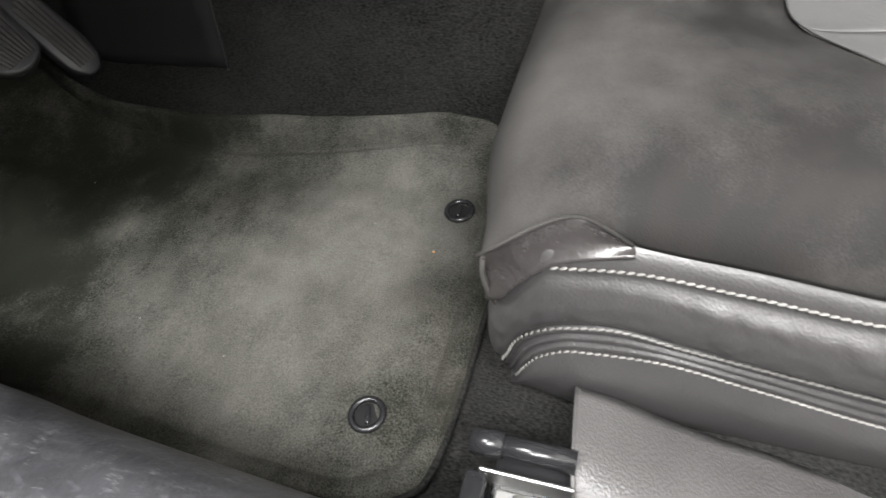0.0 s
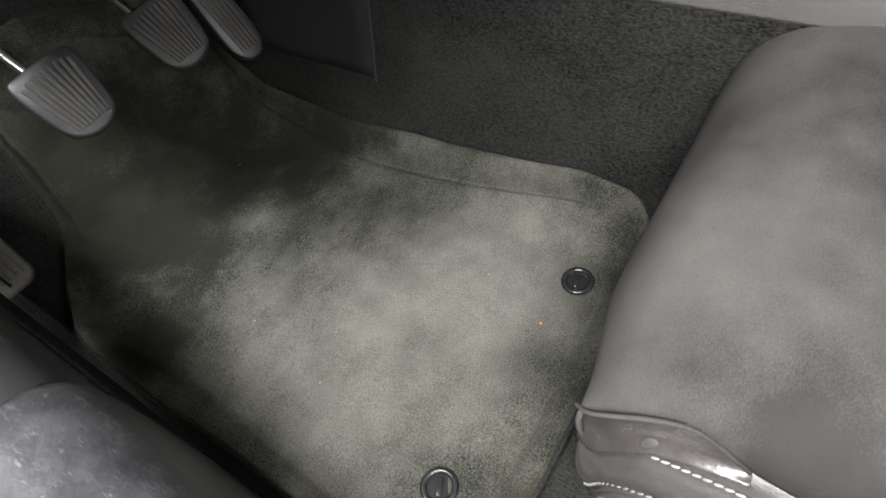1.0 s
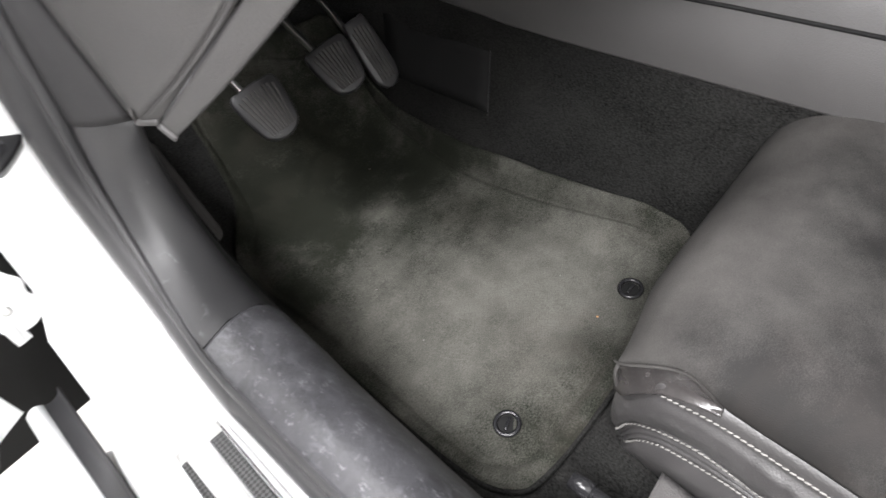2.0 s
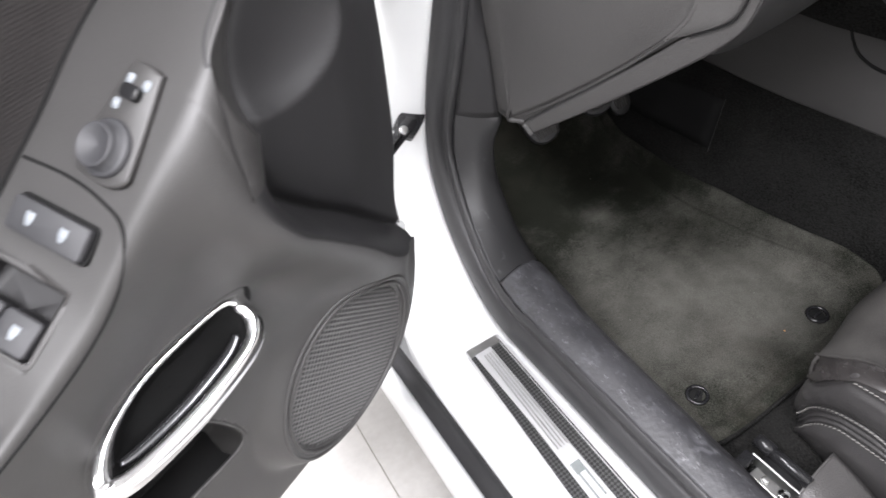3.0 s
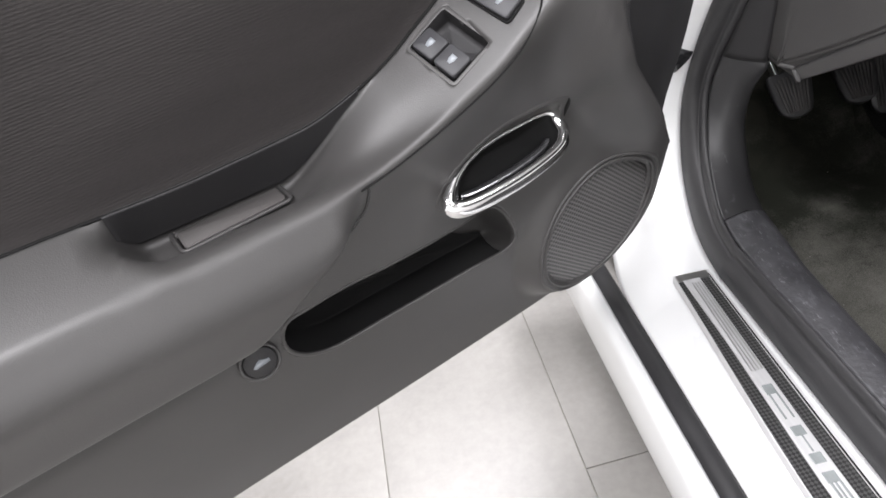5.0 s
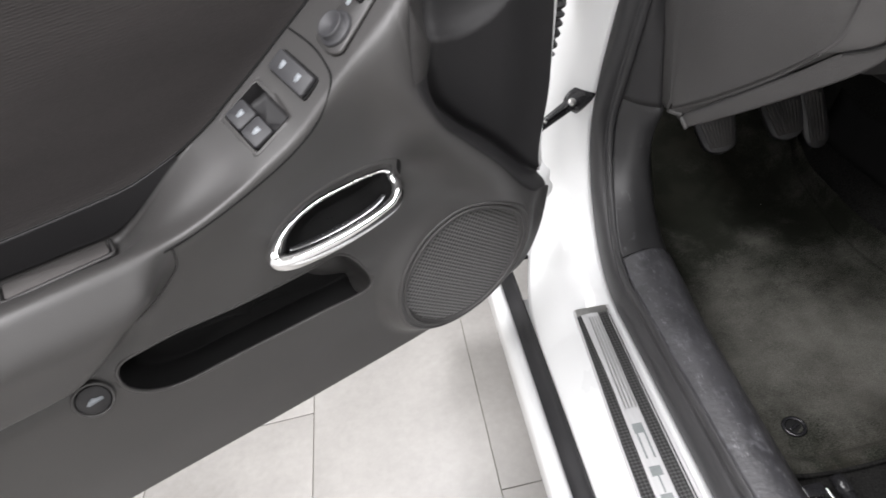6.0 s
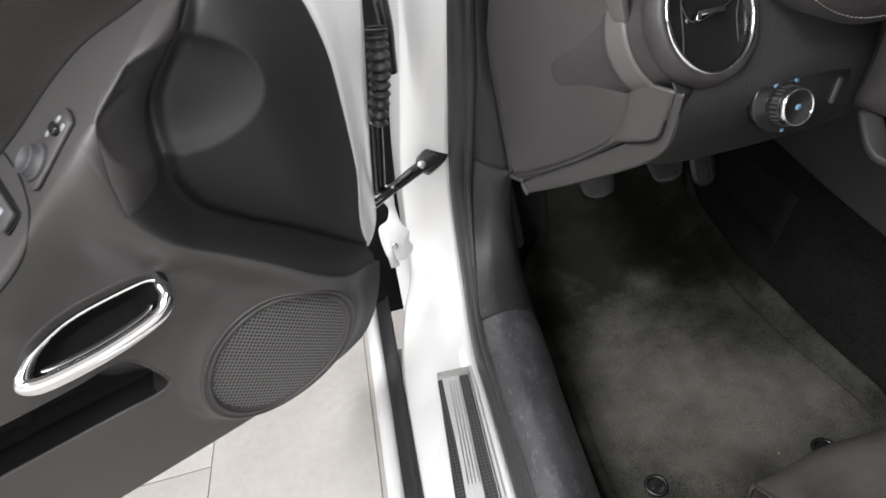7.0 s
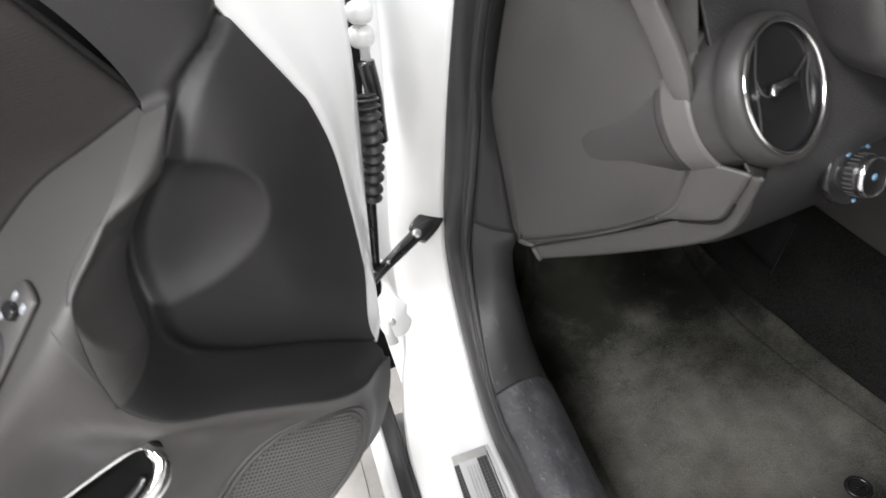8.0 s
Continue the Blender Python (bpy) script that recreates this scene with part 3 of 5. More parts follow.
upper = empty("door_hinge", label="white painted upper door hinge with round knuckles", category="hinge")
for kx, kz in ((0.0725, 1.054), (0.067, 1.028)):
    part("knuckle", sweep([(kx + 0.02 * (q - 0.5) * 0.2, 0.175, kz + 0.026 * (q - 0.5)) for q in steps(0, 1, 10)], circle(1, 14), up=(0, 1, 0), scale=lambda q: 0.0145 * (1 - abs(2 * q - 1) ** 3) ** 0.5 + 0.001), WHITE, upper)
part("pin", sweep([(0.066, 0.178, 1.0), (0.077, 0.178, 1.085)], circle(0.006, 10), up=(0, 1, 0)), WHITE, upper)

conduit = empty("cable_conduit", label="black ribbed rubber cable conduit in the hinge gap", category="cable conduit")


def bellows(path, r, waves, deep):
    pts = spline(path, 40)
    n = len(pts) - 1
    return sweep(pts, circle(1.0, 14), up=(1, 0, 0), scale=lambda t: r + deep * math.sin(2 * math.pi * waves * t))


part("bellows", bellows([(0.017, 0.15, 0.832), (0.03, 0.15, 0.87), (0.039, 0.15, 0.905), (0.046, 0.15, 0.945), (0.05, 0.155, 0.968)], 0.0135, 11, 0.0028), RUBBER, conduit)
part("plug", sweep(spline([(0.055, 0.19, 0.885), (0.06, 0.192, 0.92), (0.064, 0.19, 0.95), (0.066, 0.195, 0.99)], 6), circle(0.011, 10), up=(1, 0, 0)), GLOSS, conduit)
part("cable", sweep(spline([(0.018, 0.152, 0.84), (0.006, 0.155, 0.78), (-0.012, 0.165, 0.69)], 6), circle(0.0085, 8), up=(1, 0, 0)), GLOSS, conduit)

# ---- scuff plate ----
plate = empty("scuff_plate", label="brushed metal sill scuff plate with black weave insert", category="scuff plate")
PXL, PXR = table((-1.0, -0.4, -0.28, -0.126, 0.0), (-0.03, -0.024, -0.019, -0.009, -0.001)), table((-1.0, -0.4, -0.2, 0.0), (0.048, 0.05, 0.053, 0.058))


def plate_z(x):
    return 0.4215 - 0.09 * max(0.0, x - 0.0) * 0.9 + min(0.0, x) * 0.22


def plate_strip(name, f0, f1, lift, mat, y0, y1, label="", depth=0.003, n=24, parent=plate):
    """A strip between the fractions f0 and f1 of the plate's width."""
    bm = bmesh.new()
    rows = []
    for y in steps(y0, y1, n):
        fa = f0(y) if callable(f0) else f0
        xa, xb = PXL(y) + (PXR(y) - PXL(y)) * fa, PXL(y) + (PXR(y) - PXL(y)) * f1
        e = min(0.001, (xb - xa) * 0.2)
        za, zb = plate_z(xa) + lift, plate_z(xb) + lift
        rows.append([bm.verts.new(p) for p in ((xa, y, za - depth), (xa, y, za - e * 0.6), (xa + e, y, za), (xb - e, y, zb), (xb, y, zb - e * 0.6), (xb, y, zb - depth))])
    for r, q in zip(rows, rows[1:]):
        for j in range(5):
            bm.faces.new((r[j], q[j], q[j + 1], r[j + 1]))
    bm.faces.new(rows[0])
    bm.faces.new(rows[-1][::-1])
    return part(name, bm, mat, parent, label, smooth=False)


plate_strip("base", 0.0, 1.06, 0.0, BRUSHED, -0.98, 0.004, "brushed metal base", 0.014)
plate_strip("end_frame", 0.02, 0.96, 0.0025, STEEL, -0.014, 0.002, "dull metal end frame", 0.004)
plate_strip("weave_insert", 0.018, 0.92, 0.0015, WEAVE, -0.98, -0.013, "black carbon weave insert")
plate_strip("trim_line", 0.945, 0.965, 0.003, GLOSS, -0.98, -0.008, "thin black trim line")
metal = plate_strip("centre_strip", table((-0.98, -0.2, -0.014), (0.265, 0.26, 0.15)), 0.645, 0.003, BRUSHED, -0.98, -0.013, "brushed aluminium centre strip")
for f in (0.34, 0.42, 0.5, 0.58):
    plate_strip("groove", f, f + 0.03, 0.0034, STEEL, -0.21, -0.022, parent=metal)
for f0, f1, ya, yb, m in ((0.34, 0.56, -0.252, -0.236, INLAY), (0.36, 0.4, -0.292, -0.252, INLAY), (0.52, 0.56, -0.292, -0.252, INLAY), (0.34, 0.56, -0.318, -0.304, INLAY), (0.44, 0.47, -0.342, -0.318, INLAY), (0.34, 0.56, -0.358, -0.344, INLAY), (0.34, 0.56, -0.384, -0.37, INLAY), (0.36, 0.4, -0.42, -0.384, INLAY), (0.44, 0.47, -0.42, -0.384, INLAY), (0.52, 0.56, -0.42, -0.384, INLAY), (0.34, 0.56, -0.45, -0.436, INLAY), (0.34, 0.56, -0.49, -0.476, INLAY)):
    plate_strip("inlay_bar", f0, f1, 0.0037, m, ya, yb, n=2, parent=metal)

# ---- floor mat ----
mat_thing = empty("floor_mat", label="dusty dark grey carpet floor mat lying in the footwell", category="floor mat")
MAT_OUT = spline([(0.3, -0.284), (0.55, -0.285), (0.648, -0.281), (0.695, -0.259), (0.705, -0.2), (0.7, -0.1), (0.693, 0.08), (0.689, 0.22), (0.693, 0.33), (0.7, 0.45), (0.71, 0.58), (0.55, 0.68), (0.4, 0.66), (0.36, 0.56), (0.325, 0.47), (0.262, 0.405), (0.228, 0.33), (0.222, 0.2), (0.222, 0.0), (0.222, -0.18), (0.24, -0.255)], 6, True)
mc = Vector((0.46, 0.1))


def mat_pt(i, r):
    p = Vector(MAT_OUT[i][:2])
    q = mc.lerp(p, r)
    d = (p - q).length
    far = 0.6 + 0.9 * smooth01((p.x - 0.55) / 0.1) * smooth01((p.y + 0.24) / 0.08)
    lip = far * 0.008 * math.exp(-((d - 0.012) / 0.012) ** 2) - far * 0.0072 * math.exp(-((d - 0.034) / 0.007) ** 2)
    wob = 0.003 * noise.noise(Vector((q.x * 9, q.y * 9, 0.3))) + 0.0015 * noise.noise(Vector((q.x * 30, q.y * 30, 1.3)))
    return (q.x, q.y, floor_z(q.x, q.y) + 0.013 + lip + wob - (0.006 if d < 0.003 else 0))


RS = steps(0.0, 0.75, 20) + steps(0.77, 1.0, 40)
link("pile", sheet(mat_pt, range(len(MAT_OUT)), RS, close_u=True), MATPILE, mat_thing, "dusty stained carpet surface with shade painted under the dash", thick=0.008).name = "carpet_surface"
part("edge_binding", sweep([(p[0], p[1], floor_z(p[0], p[1]) + 0.006) for p in MAT_OUT], circle(0.004, 8), closed=True), CARPET, mat_thing, "dark stitched edge binding")
for kx, ky, kz, turn in ((0.308, -0.202, 0.0, 20), (0.593, -0.218, 0.0, 0)):
    kz = floor_z(kx, ky) + 0.012
    k = part("mat_fastener", sweep([(kx + 0.0165 * math.cos(a), ky + 0.0165 * math.sin(a), kz + 0.003) for a in steps(0, 2 * math.pi * 23 / 24, 23)], circle(0.0036, 8), closed=True), GLOSS, mat_thing, "black plastic mat fastener ring")
    part("fastener_cap", slab(circle(0.0135, 20), 0.003, pose(kx, ky, kz - 0.002, 4, 0, turn), 0.001), VOID, k)
    part("fastener_grip", slab(rounded(0.02, 0.005, 0.002), 0.004, pose(kx, ky, kz + 0.001, 12, 0, turn), 0.0015), GLOSS, k)

# crumbs of dirt on the mat
for cx, cy, size, mat in ((0.521, -0.206, 0.0022, CRUMB), (0.554, -0.117, 0.0013, THREAD), (0.361, 0.117, 0.0013, THREAD), (0.565, 0.351, 0.0013, THREAD), (0.336, -0.017, 0.0013, THREAD)):
    bm = bmesh.new()
    bmesh.ops.create_icosphere(bm, subdivisions=1, radius=size, matrix=pose(cx, cy, floor_z(cx, cy) + 0.0165, 20, 30, 40) @ Matrix.Diagonal((1.3, 0.9, 0.7, 1)))
    tagged(part("crumb", bm, mat, smooth=False), "tiny pale crumb of dirt on the floor mat", "crumb", group="crumbs on the mat")

# ---- pedals ----
def pedal(name, label, c, w0, w1, h, m, ribs, mat=None):
    ob = empty(name, label=label, category="pedal")
    out = spline([(-w0 / 2, h / 2 - 0.006), (-w0 / 4, h / 2 + 0.003), (w0 / 4, h / 2 + 0.003), (w0 / 2, h / 2 - 0.006), (w1 / 2 + 0.008, -h / 4), (w1 / 2 - 0.004, -h / 2 + 0.004), (0, -h / 2 - 0.003), (-w1 / 2 + 0.004, -h / 2 + 0.004), (-w1 / 2 - 0.008, -h / 4)], 5, True)
    mm = Matrix.Translation(c) @ m
    part("pad", slab([p[:2] for p in out], 0.014, mm, 0.004), KICK, ob, "worn ribbed rubber pad")
    for i in range(ribs):
        x = (i + 0.5) / ribs - 0.5
        top = h * (0.42 - 0.1 * abs(2 * x) ** 3)
        bm = bmesh.new()
        wt, wb = w0 * 0.84 * x, w1 * 0.84 * x
        hw = w1 / ribs * 0.27
        pts = [(wb - hw, -h * 0.4), (wb + hw, -h * 0.4), (wt + hw * 1.2, top), (wt - hw * 1.2, top)]
        lo = [bm.verts.new((a, b, 0.013)) for a, b in pts]
        hi = [bm.verts.new((a * 0.99, b, 0.0175)) for a, b in pts]
        bm.faces.new(hi)
        for j in range(4):
            bm.faces.new((lo[j], lo[(j + 1) % 4], hi[(j + 1) % 4], hi[j]))
        bmesh.ops.transform(bm, matrix=mm, verts=bm.verts)
        part("rib", bm, mat or PEDAL, ob, smooth=False)
    part("arm", sweep([mm @ Vector((0, 0.01, -0.004)), mm @ Vector((-0.01, 0.05, -0.02)), mm @ Vector((-0.02, 0.2, -0.05))], rounded(0.008, 0.014, 0.002, 2)), STEEL, ob, "steel pedal arm")
    return ob


tilt = frame_at((0, 0, 0), (0.985, 0.0, -0.04), (-0.12, -0.72, 0.66))
pedal("clutch_pedal", "worn grey ribbed rubber clutch pedal", (0.421, 0.343, 0.484), 0.084, 0.054, 0.092, tilt, 9)
pedal("brake_pedal", "worn grey ribbed rubber brake pedal", (0.582, 0.362, 0.462), 0.083, 0.054, 0.09, tilt, 9)
gas = frame_at((0, 0, 0), (0.985, -0.12, 0.06), (-0.12, -0.85, 0.5))
pedal("accelerator_pedal", "dark ribbed accelerator pedal", (0.706, 0.43, 0.4), 0.048, 0.042, 0.14, gas, 5)
rest = empty("footrest", label="dark ribbed plastic footrest beside the kick panel", category="footrest")
rm = frame_at((0.228, 0.43, 0.4), (1, -0.1, 0), (-0.15, -0.75, 0.65))
part("pad", slab(rounded(0.075, 0.2, 0.018), 0.014, rm, 0.004), PEDAL, rest)
for i in range(7):
    part("rib", slab(rounded(0.005, 0.17, 0.001, 2), 0.004, rm @ pose(-0.027 + 0.009 * i, 0, 0.013), 0.001), PEDAL, rest)

# ---- dashboard ----
dash = empty("dashboard", label="dark grey moulded dashboard with round chrome-ringed air vent", category="dashboard")
D_TOP = [(0.215, 0.02, 1.17), (0.225, 0.0, 1.17), (0.24, -0.03, 1.17), (0.255, -0.06, 1.17), (0.27, -0.08, 1.17), (0.28, -0.09, 1.17), (0.285, -0.095, 1.17), (0.29, -0.098, 1.17)]
D_MID = [(0.186, 0.125, 0.9), (0.2, 0.075, 0.93), (0.222, -0.022, 0.945), (0.244, -0.085, 0.955), (0.262, -0.115, 0.97), (0.275, -0.125, 0.985), (0.282, -0.128, 0.993), (0.286, -0.13, 1.0)]
INNER = [(0.2, 0.2, 0.722), (0.196, 0.099, 0.716), (0.224, 0.02, 0.769), (0.25, -0.053, 0.825), (0.267, -0.105, 0.872), (0.2725, -0.127, 0.9), (0.274, -0.137, 0.93), (0.274, -0.147, 0.962)]
GROOVE = [(0.207, 0.2, 0.714), (0.206, 0.08, 0.713), (0.241, -0.022, 0.793), (0.263, -0.084, 0.843), (0.2785, -0.127, 0.879), (0.291, -0.165, 0.9), (0.2935, -0.178, 0.928), (0.294, -0.19, 0.963)]
LIP = [(0.213, 0.2, 0.7), (0.211, 0.069, 0.697), (0.242, -0.016, 0.757), (0.271, -0.099, 0.82), (0.288, -0.149, 0.861), (0.2965, -0.177, 0.893), (0.299, -0.188, 0.925), (0.299, -0.199, 0.963)]
LIP_IN = [(0.3, 0.2, 0.73), (0.32, 0.16, 0.73), (0.36, 0.06, 0.78), (0.4, -0.02, 0.83), (0.4, -0.08, 0.87), (0.39, -0.12, 0.9), (0.38, -0.13, 0.92), (0.36, -0.15, 0.95)]


def cornered(row, near=0.9, past=0.08):
    """The same row with a tight corner at its second point."""
    p = [Vector(q) for q in row]
    return [p[0], p[0].lerp(p[1], near), p[1], p[1].lerp(p[2], past)] + p[2:]


INNER, GROOVE, LIP, LIP_IN = [cornered(row) for row in (INNER, GROOVE, LIP, LIP_IN)]
D_TOP, D_MID = cornered(D_TOP, 0.5, 0.5), cornered(D_MID, 0.6, 0.4)
FOLD = [p.lerp(q, 0.1) + Vector((-0.0006, -0.0004, 0)) for p, q in zip(INNER, GROOVE)]
SUNK = [p + Vector((0.0025, 0.0015, 0.001)) for p in GROOVE]
link("knee_cover", loft([D_TOP, D_MID, INNER], 8, 12), DASH, dash, "smooth grey plastic knee cover and dash end", thick=0.004)
link("cover_bevel", loft([INNER[:7], FOLD[:7], SUNK[:7]], 8, 5), DASH, dash, "bevelled lower edge of the knee cover", thick=0.004)
link("cover_bracket", loft([INNER[6:], FOLD[6:], [p + Vector((0.0, -0.0006, 0.0)) for p in GROOVE[6:]]], 8, 5), BRACKET, dash, "paler plastic bracket under the vent", thick=0.004)
link("lower_lip", between([p + Vector((0.0012, 0.0004, -0.0012)) for p in GROOVE], LIP, lambda v: 0.0015 * math.sin(math.pi * v) ** 0.5, 8, (-0.6, -0.7, -0.2), 8), DASH, dash, "light-catching lower lip of the dash", thick=0.004)
link("underside", between(LIP, LIP_IN, None, 3), DARK, dash)
part("cover_joint", sweep([Vector(p) + Vector((-0.0014, -0.0026, 0.0003)) for p in spline(GROOVE[6:9], 10)], circle(0.001, 6)), VOID, dash, "dark joint line")


R_LOW = [(0.2885, -0.15, 0.861), (0.305, -0.15, 0.856), (0.34, -0.147, 0.849), (0.4, -0.142, 0.843), (0.46, -0.137, 0.84), (0.55, -0.125, 0.836), (0.8, -0.1, 0.83)]
R_MID = [(0.298, -0.181, 0.9), (0.31, -0.181, 0.9), (0.345, -0.178, 0.9), (0.4, -0.174, 0.9), (0.46, -0.166, 0.9), (0.6, -0.15, 0.89), (0.8, -0.1, 0.88)]
R_UP = [(0.299, -0.19, 0.95), (0.312, -0.188, 0.95), (0.345, -0.184, 0.95), (0.4, -0.18, 0.95), (0.46, -0.172, 0.95), (0.6, -0.155, 0.94), (0.8, -0.1, 0.93)]
R_TOP = [(0.297, -0.15, 1.0), (0.31, -0.15, 1.0), (0.345, -0.148, 1.0), (0.4, -0.15, 1.0), (0.46, -0.15, 1.0), (0.6, -0.13, 1.0), (0.8, -0.1, 1.0)]
F_TOP = [(0.29, -0.07, 1.17), (0.31, -0.07, 1.17), (0.35, -0.07, 1.17), (0.4, -0.08, 1.17), (0.46, -0.09, 1.17), (0.6, -0.1, 1.17), (0.8, -0.1, 1.17)]
link("front_panel", loft([F_TOP, R_TOP, R_UP, R_MID, R_LOW], 8, 8), DASHLOW, dash, "dark grained dash front below the vent", thick=0.004)
link("column_underside", between(R_LOW, [(x + 0.02, 0.5, 0.87) for x, y, z in R_LOW], None, 3), DARK, dash)

VN = Vector((0.324, -0.825, 0.464))
vm = frame_at((0.338, -0.163, 1.0144), (0.95, 0.29, 0), VN) @ Matrix.Scale(0.95, 4)


def lathe(profile, m, n=56):
    pr = [p for p in profile]
    return sheet(lambda a, i: m @ Vector((pr[i][0] * math.cos(a), pr[i][0] * math.sin(a), pr[i][1])), [2 * math.pi * k / n for k in range(n)], range(len(pr)), close_u=True)


POD = spline([(0.055, 0.001, 0), (0.058, 0.003, 0), (0.0625, 0.001, 0), (0.0655, -0.008, 0), (0.065, -0.016, 0), (0.0625, -0.022, 0), (0.063, -0.03, 0), (0.0655, -0.046, 0), (0.0665, -0.05, 0), (0.067, -0.077, 0), (0.0655, -0.08, 0), (0.065, -0.13, 0), (0.062, -0.18, 0), (0.05, -0.215, 0), (0.03, -0.23, 0)], 3)
vent = link("vent_pod", lathe([(p[0], p[1]) for p in POD], vm), VENTCASE, dash, "round stepped air vent pod")
vf = vm @ pose(0, 0, 0, 0, 0, -24)
link("vent_face", lathe([(0.0, -0.006), (0.02, -0.006), (0.04, -0.005), (0.054, -0.003)], vm), GLOSS, vent, "black louvre face")
link("accent_band", lathe([(0.0655, -0.0405), (0.0682, -0.0415), (0.0687, -0.0445), (0.0692, -0.067), (0.0689, -0.0695), (0.066, -0.0705)], vm), ACCENT, vent, "pale grey accent band")
part("accent_strip", sweep(spline([(0.281, -0.126, 0.99), (0.268, -0.135, 1.015), (0.262, -0.131, 1.04), (0.255, -0.124, 1.065), (0.247, -0.115, 1.09), (0.24, -0.105, 1.115), (0.232, -0.092, 1.142), (0.226, -0.08, 1.165)], 6), rounded(0.021, 0.01, 0.002, 2), up=(1, 0.4, 0), scale=lambda t: 0.3 + 0.7 * smooth01(t / 0.3)), ACCENT, dash, "pale grey accent strip")
part("chrome_ring", sweep([vm @ Vector((0.0545 * math.cos(a), 0.0545 * math.sin(a), 0.001)) for a in steps(0, 2 * math.pi * 63 / 64, 63)], circle(0.0026, 8), up=VN, closed=True), CHROME, vent, "chrome vent ring")
for pts in ([(-0.03, 0.045), (-0.034, 0.01), (-0.03, -0.02), (-0.028, -0.044)], [(-0.034, 0.006), (-0.018, -0.008), (0.02, 0.012), (0.038, 0.03)], [(0.042, 0.034), (0.036, 0.008), (0.04, -0.02)]):
    part("louvre_line", sweep([vf @ Vector((q[0], q[1], -0.003)) for q in spline([(a, b, 0) for a, b in pts], 6)], circle(0.0006, 6), up=VN), PLASTIC, vent)
part("tuning_tab", merge(slab(rounded(0.032, 0.005, 0.001, 2), 0.006, vf @ pose(0.001, 0.004, -0.004, 0, 0, 16), 0.001), slab(rounded(0.005, 0.01, 0.001, 2), 0.006, vf @ pose(-0.0155, -0.003, -0.004, 0, 0, -12), 0.001)), CHROME, vent, "chrome louvre tab")
# lamp switch
LN = Vector((0.16, -0.93, 0.3))
lm = frame_at((0.424, -0.181, 0.909), (0.98, 0.16, 0.0), LN)
panel = part("lamp_switch_panel", slab([p[:2] for p in spline([(-0.049, 0.006), (-0.043, 0.026), (-0.022, 0.036), (0.018, 0.031), (0.064, 0.0215), (0.067, 0.013), (0.06, -0.003), (0.046, -0.024), (0.004, -0.0265), (-0.034, -0.016)], 5, True)], 0.008, lm @ pose(0, 0, -0.003), 0.0015), GLOSS, dash, "black lamp switch panel")
km = lm @ pose(-0.012, 0.004, 0.005) @ Matrix.Scale(1.06, 4)
link("switch_knob", lathe([(0.018, -0.002), (0.0178, 0.006), (0.0172, 0.0085), (0.0168, 0.009), (0.0168, 0.0135), (0.016, 0.015), (0.0145, 0.0145), (0.0, 0.014)], km), GLOSS, panel, "round grey rotary knob")
part("knob_ring", sweep([km @ Vector((0.0162 * math.cos(a), 0.0162 * math.sin(a), 0.0128)) for a in steps(0, 2 * math.pi * 31 / 32, 31)], circle(0.0016, 6, 0.0032), up=LN, closed=True), CHROME, panel, "chrome knob ring")
for k in range(26):
    a = 2 * math.pi * k / 26
    part("knob_rib", slab(rounded(0.0014, 0.0018, 0.0005, 1), 0.0075, km @ pose(0.0177 * math.cos(a), 0.0177 * math.sin(a), 0.0, 0, 0, 360 * k / 26)), PLASTIC, panel, smooth=False)
part("lamp_symbol", slab(rounded(0.006, 0.005, 0.002, 3), 0.0006, km @ pose(0, 0, 0.014)), BLUE, panel, "pale blue lamp symbol")
for a in (55, 72, 89, 112):
    part("symbol_mark", slab(rounded(0.0055, 0.003, 0.001, 2), 0.0005, km @ pose(0.0235 * math.cos(radians(a)), 0.0235 * math.sin(radians(a)), 0, 0, 0, a - 90)), BLUE, panel)
part("symbol_mark", slab(rounded(0.004, 0.003, 0.001, 2), 0.0006, km @ pose(-0.006, -0.0215, 0)), BLUE, panel)
part("dimmer_wheel", slab(rounded(0.006, 0.026, 0.002, 2), 0.004, lm @ pose(0.047, 0.0, 0.003, 0, 0, -32), 0.001), SWITCH, panel, "ribbed dimmer wheel")

# instrument hood with stitched edge, steering column cover
hood = empty("instrument_hood", label="black leather instrument hood with white stitching", category="instrument hood")
H0 = [(0.366, -0.195, 1.1), (0.374, -0.205, 1.06), (0.392, -0.208, 1.025), (0.428, -0.208, 1.0), (0.465, -0.208, 0.991), (0.51, -0.206, 0.991)]
link("padded_face", between(H0, [(x + 0.03, y + 0.01, 1.17) for x, y, z in H0], lambda v: 0.006 * math.sin(math.pi * v), 6, (0, -1, 0.2), 8), LEATHER, hood, thick=0.006)
link("padded_edge", between(H0, [(x + 0.015, y + 0.1, z - 0.02) for x, y, z in H0], None, 4, per=8), LEATHER, hood, thick=0.004)


